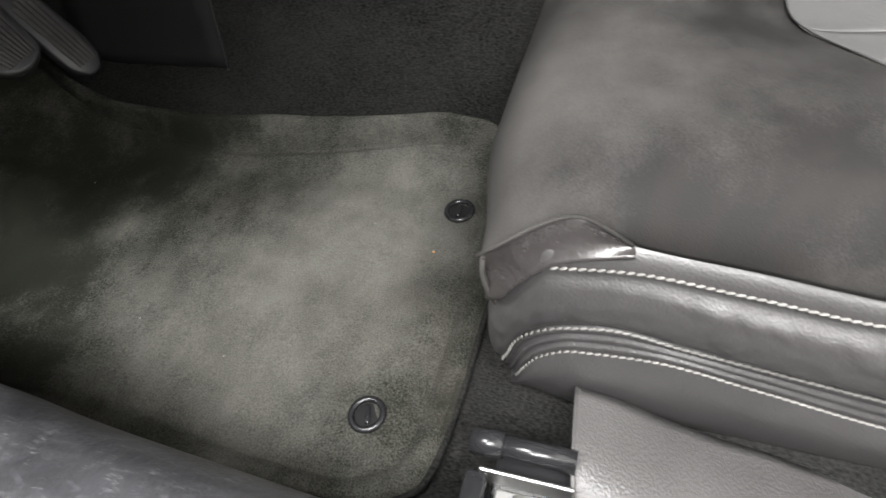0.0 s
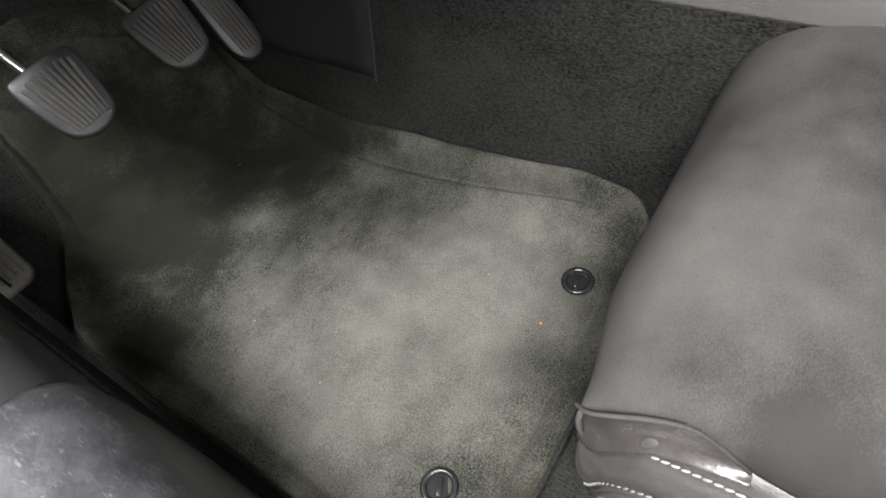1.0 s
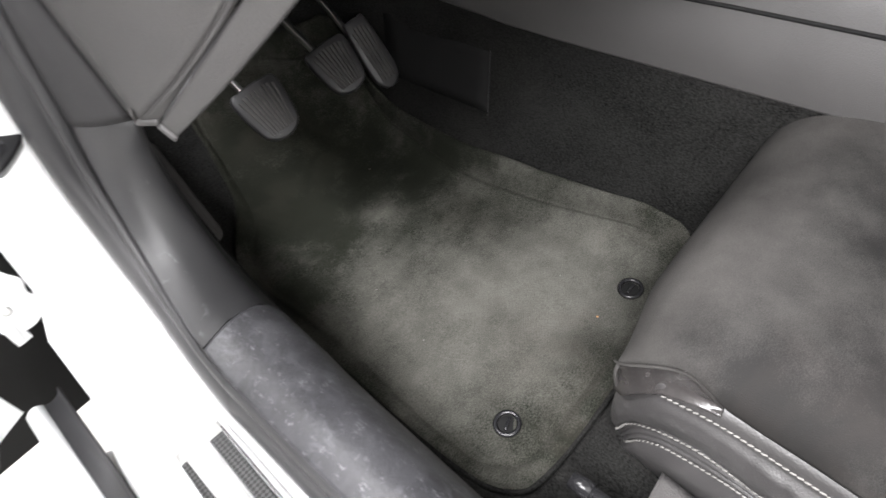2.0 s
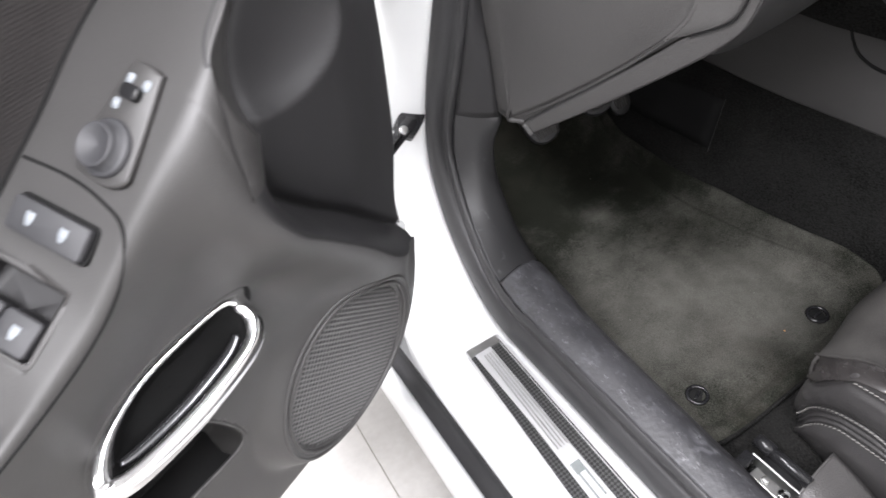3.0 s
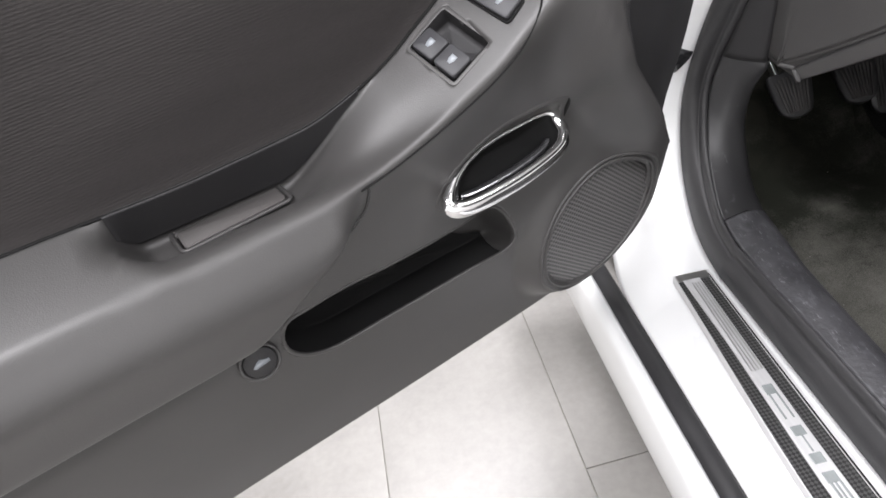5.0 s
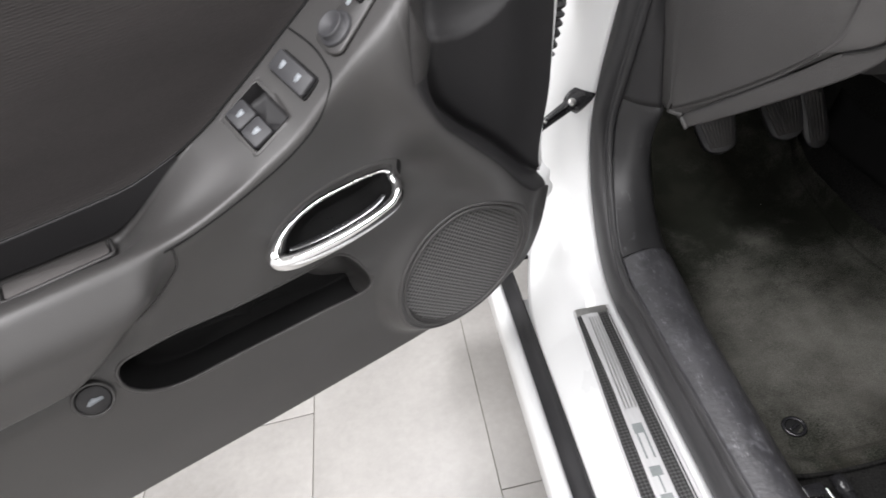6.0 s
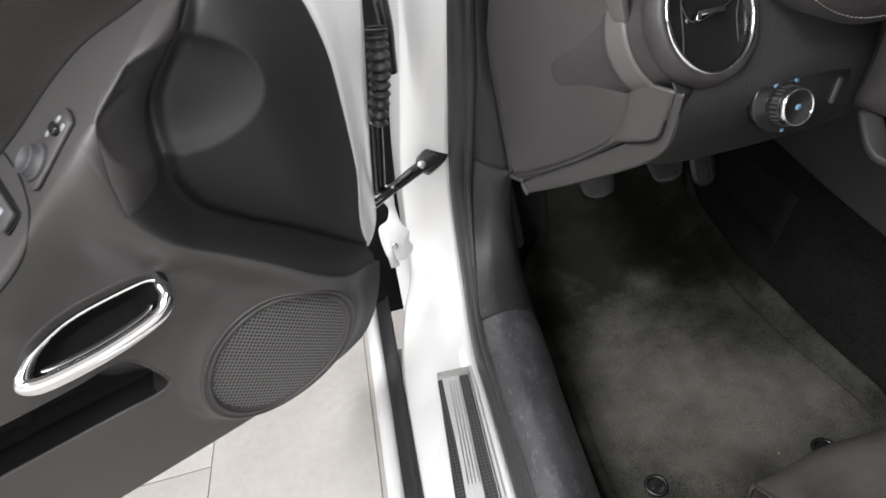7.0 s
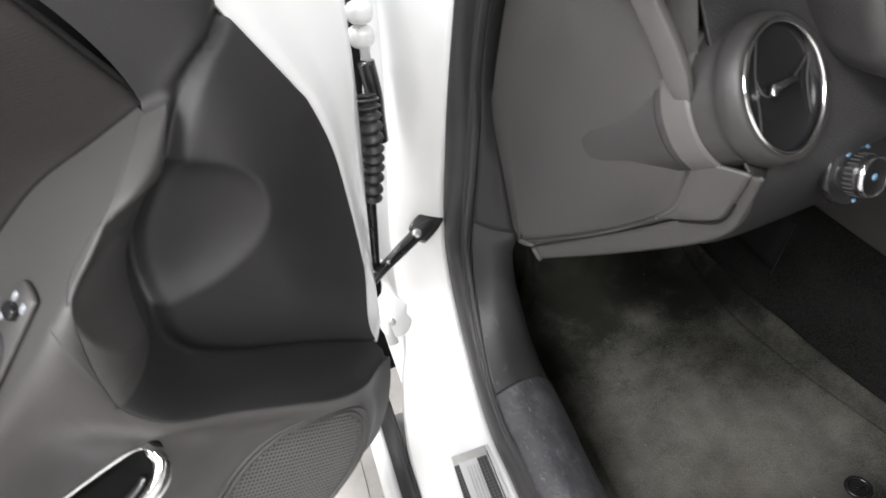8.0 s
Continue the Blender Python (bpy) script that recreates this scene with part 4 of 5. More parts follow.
def stitches(name, path, parent, length=0.0062, gap=0.0003, r=0.0011, slant=0.55, label="white twisted stitching", lift=(0, 0, 0)):
    """Single stitches along a path, joined into one seam."""
    pts = [Vector(p) + Vector(lift) for p in path]
    run_len = [0.0]
    for a, b in zip(pts, pts[1:]):
        run_len.append(run_len[-1] + (b - a).length)
    bm = bmesh.new()
    s = 0.0
    xs = [[p[k] for p in pts] for k in range(3)]

    def at(d):
        return Vector([float(np.interp(d, run_len, c)) for c in xs])

    while s + length < run_len[-1]:
        a, b = at(s), at(s + length)
        t = (b - a).normalized()
        side = t.cross(Vector((0, 0, 1)))
        side = side.normalized() if side.length > 1e-4 else Vector((1, 0, 0))
        top = side.cross(t)
        rings = []
        for f, k in ((0.0, 0.2), (0.2, 0.9), (0.5, 1.1), (0.8, 0.9), (1.0, 0.2)):
            c = a.lerp(b, f) + top * (slant * r * 4 * (f - 0.5))
            rings.append([bm.verts.new(c + (side * math.cos(q) + top * math.sin(q)) * r * k) for q in [2 * math.pi * j / 6 for j in range(6)]])
        for q0, q1 in zip(rings, rings[1:]):
            for j in range(6):
                bm.faces.new((q0[j], q0[(j + 1) % 6], q1[(j + 1) % 6], q1[j]))
        s += length + gap
    return part(name, bm, THREAD, parent, label)


stitches("hood_stitching", [Vector(p) + Vector((0.004, -0.004, 0.006)) for p in spline(H0, 8)], hood, 0.0038, 0.001, 0.0005)
column = empty("steering_column_cover", label="dark grey plastic steering column cover with tilt lever", category="column cover")
C0 = [(0.468, -0.2, 1.17), (0.474, -0.205, 1.06), (0.484, -0.202, 0.98), (0.497, -0.184, 0.92), (0.515, -0.158, 0.873), (0.58, -0.12, 0.838)]
C1 = [(x + 0.1, y - 0.13, z + 0.01) for x, y, z in C0]
link("cover_shell", between(C0, C1, lambda v: 0.02 * math.sin(math.pi * v), 10, (-0.8, -0.3, -0.3), 8), DASH, column, thick=0.004)
link("cover_back", between(C0, [(x + 0.12, y + 0.15, z) for x, y, z in C0], None, 3), DARK, column)
part("tilt_lever", sweep(spline([(0.525, -0.17, 0.868), (0.513, -0.212, 0.843), (0.54, -0.225, 0.838), (0.6, -0.228, 0.85)], 6), rounded(0.022, 0.01, 0.003, 2)), DARK, column, "black tilt lever")

# ---- centre console ----
console = empty("center_console", label="dark grey centre console beside the carpeted tunnel", category="console")
CP = spline([(0.8, 0, 0.46), (0.768, 0, 0.498), (0.765, 0, 0.512), (0.773, 0, 0.555), (0.788, 0, 0.595), (0.802, 0, 0.625), (0.815, 0, 0.638), (0.83, 0, 0.641)], 6)
link("side_panel", sheet(lambda y, v: (CP[v].x, y, CP[v].z + 0.02 * smooth01((y - 0.05) / 0.3)), steps(-1.3, 0.6, 20), range(len(CP))), DASH, console, "dark grey side panel", thick=0.004)
link("top_panel", sheet(lambda y, x: (x, y, 0.641), steps(-1.3, 0.6, 4), steps(0.83, 1.2, 4)), BRUSHED, console, "brushed grey top panel", thick=0.004)
part("bright_trim", sweep([(0.829, y, 0.643) for y in steps(-1.3, -0.09, 10)], rounded(0.012, 0.009, 0.003, 2)), CHROME, console, "bright metal trim strip")
part("panel_joint", sweep([Vector((0.788, -1.2, 0.5965)), Vector((0.788, -0.3, 0.5965))] + [Vector(p) for p in spline([(0.788, -0.22, 0.5965), (0.788, -0.13, 0.5955), (0.7885, -0.085, 0.598), (0.7935, -0.052, 0.608), (0.801, -0.032, 0.6235), (0.81, -0.02, 0.635)], 6)], circle(0.0026, 6)), VOID, console, "black joint line")
lever = part("shift_boot", sweep(spline([(0.96, -0.22, 0.63), (0.955, -0.23, 0.67), (0.95, -0.235, 0.71)], 6), circle(1, 14), up=(1, 0, 0), scale=lambda t: 0.05 - 0.03 * t), LEATHER, console, "black leather shift boot")
part("shift_ring", sweep([(0.96 + 0.052 * math.cos(a), -0.22 + 0.06 * math.sin(a), 0.65) for a in steps(0, 2 * math.pi * 31 / 32, 31)], circle(0.005, 8), closed=True), CHROME, console, "chrome boot ring")

# ---- seat ----
seat = empty("driver_seat", label="grey suede and black leather bucket seat with white stitching", category="seat")


EDGE = table((-1.1, -0.8, -0.585, -0.51, -0.43, -0.406, -0.39, -0.367, -0.333, -0.316), (0.41, 0.425, 0.44, 0.452, 0.464, 0.481, 0.486, 0.476, 0.447, 0.426))


def seat_top(x, y):
    r = 0.09
    kx, ky = min(1.0, max(0.0, min(x - 0.374, 0.868 - x) / r)), min(1.0, max(0.0, (-0.316 - y) / 0.12))
    ex, ey = math.sqrt(max(0.0, 1 - (1 - kx) ** 2.2)), math.sqrt(max(0.0, 1 - (1 - ky) ** 2.2))
    e = ex * ey
    low = 0.428 + (EDGE(y) - 0.428) * (1 - smooth01((x - 0.374) / 0.3)) * ey
    mid = math.exp(-((x - 0.64) / 0.1) ** 2) * smooth01((-0.42 - y) / 0.14)
    return low + (0.512 - low) * e - 0.038 * mid + 0.003 * noise.noise(Vector((x * 16, y * 16, 5))) * e


XS = [0.374 + 0.494 * (0.5 - 0.5 * math.cos(math.pi * i / 70)) for i in range(71)]
YS = [-0.316 - 0.72 * (i / 80) ** 1.7 for i in range(81)]


def cushion_pt(x, k):
    bow = -0.004 * ((x - 0.62) / 0.24) ** 4 + 0.014 * smooth01((x - 0.39) / 0.1)
    if k >= 0:
        return (x, YS[k] + bow, seat_top(x, YS[k]))
    v = -k / 10
    return (x, YS[0] + bow + 0.005 * math.sin(math.pi * v) - 0.022 * v * v, seat_top(x, YS[0]) - 0.13 * v * (1 - 0.35 * smooth01((0.5 - x) / 0.12)))


link("cushion", sheet(cushion_pt, XS, range(-10, 81)), CLOTH, seat, "worn grey suede cushion cover", thick=0.004)

# smooth centre panel in the dish of the cushion
INS = [Vector((p[0], p[1])) for p in spline([(0.5, -1.0, 0), (0.502, -0.75, 0), (0.508, -0.64, 0), (0.536, -0.594, 0), (0.598, -0.562, 0), (0.651, -0.533, 0), (0.71, -0.54, 0), (0.745, -0.61, 0), (0.75, -0.8, 0), (0.75, -1.0, 0)], 6)]


def insert_pt(i, v):
    a, b = INS[i], INS[-1 - i]
    q = a.lerp(b, v * 0.5)
    return (q.x, q.y, seat_top(q.x, q.y) + 0.0024 - 0.0022 * math.exp(-v * 25))


link("centre_panel", sheet(insert_pt, range(len(INS)), steps(0, 1, 14)), INSERT, seat, "smooth pale grey leather centre panel", thick=0.002)

# leather side bolster: its seams arch down round the front corner
RIM = spline([(0.43, -0.322, 0), (0.395, -0.322, 0), (0.376, -0.327, 0), (0.367, -0.342, 0), (0.365, -0.37, 0), (0.367, -0.43, 0), (0.368, -0.48, 0), (0.369, -0.53, 0), (0.3695, -0.58, 0), (0.37, -0.63, 0), (0.37, -0.69, 0), (0.368, -1.0, 0)], 16)
Z_TOP = table((-1.0, -0.585, -0.51, -0.43, -0.375, -0.36, -0.34, -0.32), (0.42, 0.441, 0.453, 0.464, 0.46, 0.44, 0.408, 0.4))
Z_ONE = table((-1.0, -0.62, -0.48, -0.423, -0.388, -0.357, -0.345, -0.337, -0.325, -0.32), (0.275, 0.332, 0.36, 0.373, 0.368, 0.351, 0.332, 0.305, 0.27, 0.262))
Z_TWO = table((-1.0, -0.634, -0.54, -0.454, -0.395, -0.365, -0.348, -0.34, -0.325, -0.32), (0.235, 0.293, 0.317, 0.337, 0.335, 0.317, 0.286, 0.262, 0.235, 0.23))
Z_END = table((-1.0, -0.5, -0.375, -0.34, -0.32), (0.19, 0.2, 0.205, 0.218, 0.212))
OUT = table((0, 0.03, 0.06, 0.1, 0.13, 0.2, 0.3, 0.4, 0.45, 0.485, 0.5, 0.53, 0.565, 0.6, 0.635, 0.67, 0.7, 0.715, 0.78, 0.9, 1.0), (-0.012, -0.005, -0.002, 0.0, -0.0005, 0.005, 0.0085, 0.0075, 0.004, 0.0, -0.002, 0.002, -0.0015, 0.002, -0.0015, 0.002, -0.002, 0.001, 0.008, 0.004, -0.012))


def rim_frame(i):
    a, b = RIM[max(0, i - 1)], RIM[min(len(RIM) - 1, i + 1)]
    t = (b - a).normalized()
    return Vector((t.y, -t.x, 0))


def side_pt(i, v, out=0.0):
    p, o = RIM[i], rim_frame(i)
    t, z1, z2, e = Z_TOP(p.y), Z_ONE(p.y), Z_TWO(p.y), Z_END(p.y)
    z = float(np.interp(v, (0, 0.1, 0.5, 0.7, 1.0), (t, t - 0.019, z1, z2, e)))
    k = smooth01((v - 0.12) / 0.08) * smooth01((0.48 - v) / 0.08)
    fold = noise.noise(Vector(((p.y - 0.8 * z) * 30, (p.y + z) * 9, 3)))
    wrinkle = k * smooth01((-0.41 - p.y) / 0.07) * (0.0007 * fold - 0.0011 * math.exp(-(fold / 0.06) ** 2))
    wrinkle += 0.0012 * noise.noise(Vector((p.y * 60, z * 70, 9))) * k
    lean = 0.018 * smooth01((0.3 - z) / 0.1) * smooth01((p.y + 0.42) / 0.09)
    puff = 0.005 * k * smooth01((-0.4 - p.y) / 0.12)
    return p + o * (OUT(v) + out + puff + wrinkle - lean) + Vector((0, 0, z))


VS = steps(0, 0.5, 30) + steps(0.5, 0.72, 34)[1:] + steps(0.72, 1, 12)[1:]
link("side_bolster", sheet(side_pt, range(len(RIM)), VS), LEATHER, seat, "creased shiny black leather side bolster", thick=0.004)
START = next(i for i in range(len(RIM)) if RIM[i].x < 0.38 and RIM[i].y < -0.374)
CORNER = next(i for i in range(len(RIM)) if RIM[i].y < -0.331 and RIM[i].x < 0.38)
stitches("upper_stitching", [side_pt(i, 0.1, 0.0012) for i in range(START, len(RIM))], seat)
stitches("middle_stitching", [side_pt(i, 0.484, 0.0042) for i in range(CORNER, len(RIM))], seat)
stitches("lower_stitching", [side_pt(i, 0.708, 0.0016) for i in range(CORNER, len(RIM))], seat)
# pulled leather corner under the lifted suede
TA = [(0.38, -0.3165, 0.424), (0.37, -0.333, 0.447), (0.371, -0.367, 0.476), (0.373, -0.39, 0.4865), (0.3735, -0.406, 0.482), (0.373, -0.43, 0.465)]
TB = [(0.376, -0.318, 0.372), (0.364, -0.335, 0.392), (0.362, -0.347, 0.413), (0.362, -0.362, 0.431), (0.363, -0.38, 0.447), (0.3665, -0.432, 0.463)]
link("leather_corner", between(TA, TB, lambda v: -0.004 * math.sin(math.pi * v), 10, (-0.9, 0.2, 0.3), 8), GLOSSLEATHER, seat, "shiny pulled leather corner", thick=0.003)
part("suede_hem", sweep([Vector(p) + Vector((0.0, 0, 0.001)) for p in spline(TA, 8)], circle(0.0017, 8)), CLOTH, seat, "rolled suede hem")
# lower side shield
SH_T = [(0.355, -0.401, 0.291), (0.355, -0.439, 0.28), (0.355, -0.479, 0.262), (0.355, -0.52, 0.246), (0.355, -0.561, 0.237), (0.355, -0.657, 0.214), (0.355, -1.0, 0.19)]

SH_B = [(0.226, -0.42, 0.235), (0.212, -0.44, 0.235), (0.206, -0.48, 0.235), (0.204, -0.53, 0.235), (0.204, -0.6, 0.23), (0.204, -0.75, 0.22), (0.204, -1.0, 0.2)]
link("side_shield", between(SH_T, SH_B, lambda v: 0.045 * math.sin(math.pi * v), 18, (-0.5, 0, 0.85), 8), SHIELD, seat, "grained black plastic side shield", thick=0.003)

link("shield_end", sheet(lambda a, b: (0.355 - 0.129 * b - 0.0225 * math.sin(math.pi * b), -0.401 - 0.019 * b + 0.002 * math.sin(math.pi * a) - 0.006 * a, 0.291 - 0.056 * b + 0.038 * math.sin(math.pi * b) - a * (0.07 - 0.05 * b)), steps(0, 1, 6), steps(0, 1, 12)), SHIELD, seat, "rounded front end of the shield", thick=0.003)

# ---- seat rail ----
rail = empty("seat_rail", pose(-0.004, 0, -0.011), label="steel seat rail with dark tube and bolts on the floor", category="seat rail")


def bar(name, x0, x1, z0, z1, ya, yb, mat, label="", bev=0.002):
    return part(name, block(x0, x1, ya, yb, z0, z1), mat, rail, label, smooth=False, bevel=bev)


bar("channel_floor", 0.226, 0.3, 0.29, 0.294, -0.412, -0.345, GLOSS, "black steel channel floor")
bar("channel_wall", 0.224, 0.229, 0.285, 0.322, -0.412, -0.338, STEEL)
bar("channel_wall", 0.262, 0.266, 0.285, 0.318, -0.412, -0.336, STEEL)
bar("slide", 0.236, 0.254, 0.296, 0.312, -0.412, -0.352, STEEL, "sliding steel inner rail")
part("drive_tube", sweep([(0.285, -0.41, 0.318), (0.285, -0.34, 0.319)], circle(0.0095, 14)), GLOSS, rail, "black drive tube")
part("tube_collar", sweep([(0.285, -0.352, 0.319), (0.285, -0.326, 0.319)], circle(0.0112, 14)), GLOSS, rail, "black tube collar")
part("end_cap", slab(rounded(0.032, 0.018, 0.004), 0.022, pose(0.245, -0.336, 0.3, 0, 0, 0), 0.003), GLOSS, rail, "black plastic end cap")
part("bolt", slab(circle(0.009, 12), 0.008, pose(0.246, -0.4, 0.312), 0.003), CHROME, rail, "bright bolt head")
part("bolt", slab(circle(0.006, 6), 0.006, pose(0.246, -0.372, 0.312), 0.002), STEEL, rail)
bar("foot", 0.228, 0.298, 0.222, 0.292, -0.412, -0.36, GLOSS, "black rail foot", 0.004)

# ---- driver's door: x runs from the hinge to the latch, y into the cabin, z up ----
door = empty("door", pose(0, 0, 0, 0, 0, 204), label="open white car door with dark grey inner trim", category="car door")
zA = table((0.1, 0.141, 0.16, 0.19, 0.22, 0.26, 0.3, 0.33, 0.37, 0.4, 0.42, 0.46, 0.52, 0.6, 0.73, 1.2), (1.15, 1.135, 1.129, 1.117, 1.105, 1.085, 1.06, 1.043, 1.02, 1.004, 0.993, 0.978, 0.967, 0.968, 0.978, 1.01))
zB = table((0.1, 0.141, 0.16, 0.19, 0.22, 0.25, 0.27, 0.3, 0.32, 0.345, 0.37, 0.43, 0.507, 0.6, 0.75, 1.2), (1.15, 1.133, 1.126, 1.111, 1.094, 1.073, 1.059, 1.037, 1.021, 1.0, 0.982, 0.956, 0.938, 0.943, 0.953, 0.975))
nB = table((0.1, 0.145, 0.17, 0.2, 0.25, 0.3, 0.345, 0.43, 0.507, 0.65, 1.2), (0.045, 0.056, 0.078, 0.106, 0.118, 0.108, 0.098, 0.085, 0.08, 0.086, 0.088))
zL = table((0.03, 0.036, 0.045, 0.06, 0.09, 0.145, 0.25, 0.45, 0.73, 1.2), (0.70, 0.678, 0.655, 0.627, 0.596, 0.573, 0.564, 0.574, 0.596, 0.618))
low_n = table((0.5, 0.55, 0.575, 0.6, 0.66, 0.72, 0.8, 0.86, 0.9, 0.94, 1.0, 1.2), (-0.03, -0.02, -0.012, -0.005, 0.01, 0.02, 0.034, 0.047, 0.056, 0.07, 0.088, 0.115))
zP = table((0.49, 0.505, 0.53, 0.565, 0.6, 0.64, 0.74, 1.2), (0.94, 0.908, 0.886, 0.862, 0.838, 0.826, 0.83, 0.85))
uR = table((0.70, 0.72, 0.745, 0.79, 0.85, 0.91, 0.94, 0.964, 0.985, 1.0, 1.023, 1.051, 1.075, 1.095, 1.112, 1.127, 1.134, 1.3), (0.02, 0.05, 0.083, 0.124, 0.165, 0.212, 0.236, 0.25, 0.259, 0.262, 0.26, 0.254, 0.245, 0.218, 0.188, 0.158, 0.145, 0.21))
nR = table((0.70, 0.72, 0.745, 0.79, 0.85, 0.91, 0.94, 0.964, 1.0, 1.05, 1.09), (-0.012, 0.004, 0.034, 0.062, 0.085, 0.101, 0.112, 0.12, 0.122, 0.12, 0.118))
uI = table((0.70, 0.72, 0.745, 0.785, 0.84, 0.897, 0.942, 0.977, 1.013, 1.045, 1.06, 1.08, 1.1, 1.122, 1.14, 1.155, 1.3), (0.008, 0.03, 0.056, 0.088, 0.132, 0.183, 0.212, 0.218, 0.211, 0.2, 0.19, 0.168, 0.15, 0.13, 0.108, 0.075, -0.06))
uF = table((0.60, 0.70, 0.72, 0.763, 0.87, 1.0, 1.07, 1.084, 1.157, 1.3), (0.03, 0.03, 0.032, 0.036, 0.021, 0.018, 0.027, 0.033, 0.065, 0.12))
uE = table((0.60, 0.65, 0.69, 0.77, 0.867, 0.98, 1.02, 1.3), (0.016, 0.006, -0.007, -0.022, -0.044, -0.072, -0.081, -0.13))


def fab_n(u):
    """How far the fabric stands out: it leans inward at its front corner."""
    return 0.012 + 0.036 * smooth01((0.235 - u) / 0.09)


SPK = (0.2035, 0.687, 0.0957, 0.0837, radians(-9.9))
U_JOIN, Z_JOIN = 0.262, 1.0


def spk_r(u, z):
    c, s = math.cos(SPK[4]), math.sin(SPK[4])
    a, b = (u - SPK[0]) * c + (z - SPK[1]) * s, -(u - SPK[0]) * s + (z - SPK[1]) * c
    return math.hypot(a / SPK[2], b / SPK[3])


def base_field(u, z):
    n = low_n(z) - 0.03 * smooth01((0.1 - u) / 0.1) * smooth01((1.0 - z) / 0.2)
    b = zB(u)
    n += (nB(u) - low_n(b)) * smooth01((z - b + 0.09) / 0.09)
    if u > 0.48:
        n += 0.038 * smooth01((z - zP(u) + 0.004) / (0.03 - 0.012 * smooth01((u - 0.58) / 0.06))) * smooth01((u - 0.49) / 0.05) * smooth01((b - z + 0.004) / 0.05)
    if u > 0.52:
        n -= 0.02 * math.exp(-((z - zP(u) + 0.008) / 0.009) ** 2) * smooth01((u - 0.54) / 0.06)
    # hollow above the pocket, under the handle
    r = spk_r(u, z)
    flat = 0.026 + 0.058 * (u - SPK[0]) + 0.067 * (z - SPK[1])
    rim = flat + 0.007 * smooth01((r - 1.0) / 0.07) - 0.004 * smooth01((r - 1.12) / 0.1)
    n += (rim - n) * smooth01((1.4 - r) / 0.24)
    n -= 0.012 * math.exp(-((u - 0.34) / 0.08) ** 2 - ((z - 0.81) / 0.03) ** 2)
    n -= 0.007 * math.exp(-((u - 0.252) / 0.022) ** 2 - ((z - 0.882) / 0.02) ** 2)
    return n


RIDGE = np.array([(uR(z), z, nR(z)) for z in np.linspace(0.70, 1.08, 70)])
RISE = np.array([n - base_field(u, z) for u, z, n in RIDGE])


def low_field(u, z):
    """The panel below the armrest, drawn out to the ridge round the recess."""
    d = (RIDGE[:, 0] - u) ** 2 + (RIDGE[:, 1] - z) ** 2
    k = int(np.argmin(d))
    return base_field(u, z) + float(RISE[k]) * math.exp(-float(d[k]) / 0.036 ** 2)


profiles = {}


def profile(u):
    """The panel's section at u, from its lower edge to the fabric: (n, z) points, softened."""
    key = round(u, 5)
    if key in profiles:
        return profiles[key]
    l, b, a = zL(u), zB(u), zA(u)
    zs = np.linspace(l, b, 150)
    ns = np.array([low_field(u, z) for z in zs])
    s = np.linspace(0, 1, 90)[1:]
    front = min(1.0, max(0.0, (u - 0.44) / 0.107)) ** 1.45
    depth = np.array([1 - smooth01((u - 0.634 - 0.03 * min(1.0, t / 0.7)) / 0.028) for t in s])
    keys = (0, 0.12, 0.3, 0.48, 0.6, 0.78, 1.0)
    full = np.array([(nB(u), b), (nB(u) - 0.013, b + 0.001), (0.047, b - 0.007), (0.032, b - 0.023), (0.022, b - 0.0258), (-0.012, b - 0.0258), (fab_n(u), a)])
    fold = full[6] + (full[5] - full[6]) * front
    slope = np.array([full[1] + (fold - full[1]) * (k - 0.12) / 0.66 for k in keys])
    slope[0], slope[5], slope[6] = full[0], fold, full[6]
    cup = slope + (full - slope) * front ** 3
    cn, cz = np.interp(s, keys, cup[:, 0]), np.interp(s, keys, cup[:, 1])
    n1, z1 = nB(u) + (fab_n(u) - nB(u)) * s, b + (a - b) * s
    mixed = smooth01((u - 0.4) / 0.05)
    n1, z1 = n1 + (cn - n1) * depth * mixed, z1 + (cz - z1) * depth * mixed
    z1 = z1 - 0.0035 * np.exp(-((s - 0.27) / 0.13) ** 2) * math.exp(-((u - 0.47) / 0.04) ** 2) * (1 - 0.7 * front)
    p = np.stack([np.concatenate([ns, n1]), np.concatenate([zs, z1])], 1)
    for _ in range(24):
        p[1:-1] = 0.5 * p[1:-1] + 0.25 * (p[:-2] + p[2:])
    # lower edge turns under
    profiles[key] = p
    return p


def panel_n(u, z):
    p = profile(u)
    zz = np.maximum.accumulate(p[:, 1])
    return float(np.interp(z, zz + np.arange(len(zz)) * 1e-9, p[:, 0]))


def arc(u, z0, m):
    """m + 1 points along the section from height z0 up to the fabric."""
    p = profile(u)
    k = int(np.searchsorted(np.maximum.accumulate(p[:, 1]), z0))
    q = np.vstack([[panel_n(u, z0), z0], p[k:]])
    d = np.concatenate([[0], np.cumsum(np.hypot(*np.diff(q, axis=0).T))])
    t = np.linspace(0, d[-1], m + 1)
    return np.stack([np.interp(t, d, q[:, 0]), np.interp(t, d, q[:, 1])], 1)


def inside(u, z, poly):
    hit = False
    for (a, b), (c, d) in zip(poly, poly[1:] + poly[:1]):
        if (b > z) != (d > z) and u < (c - a) * (z - b) / (d - b) + a:
            hit = not hit
    return hit


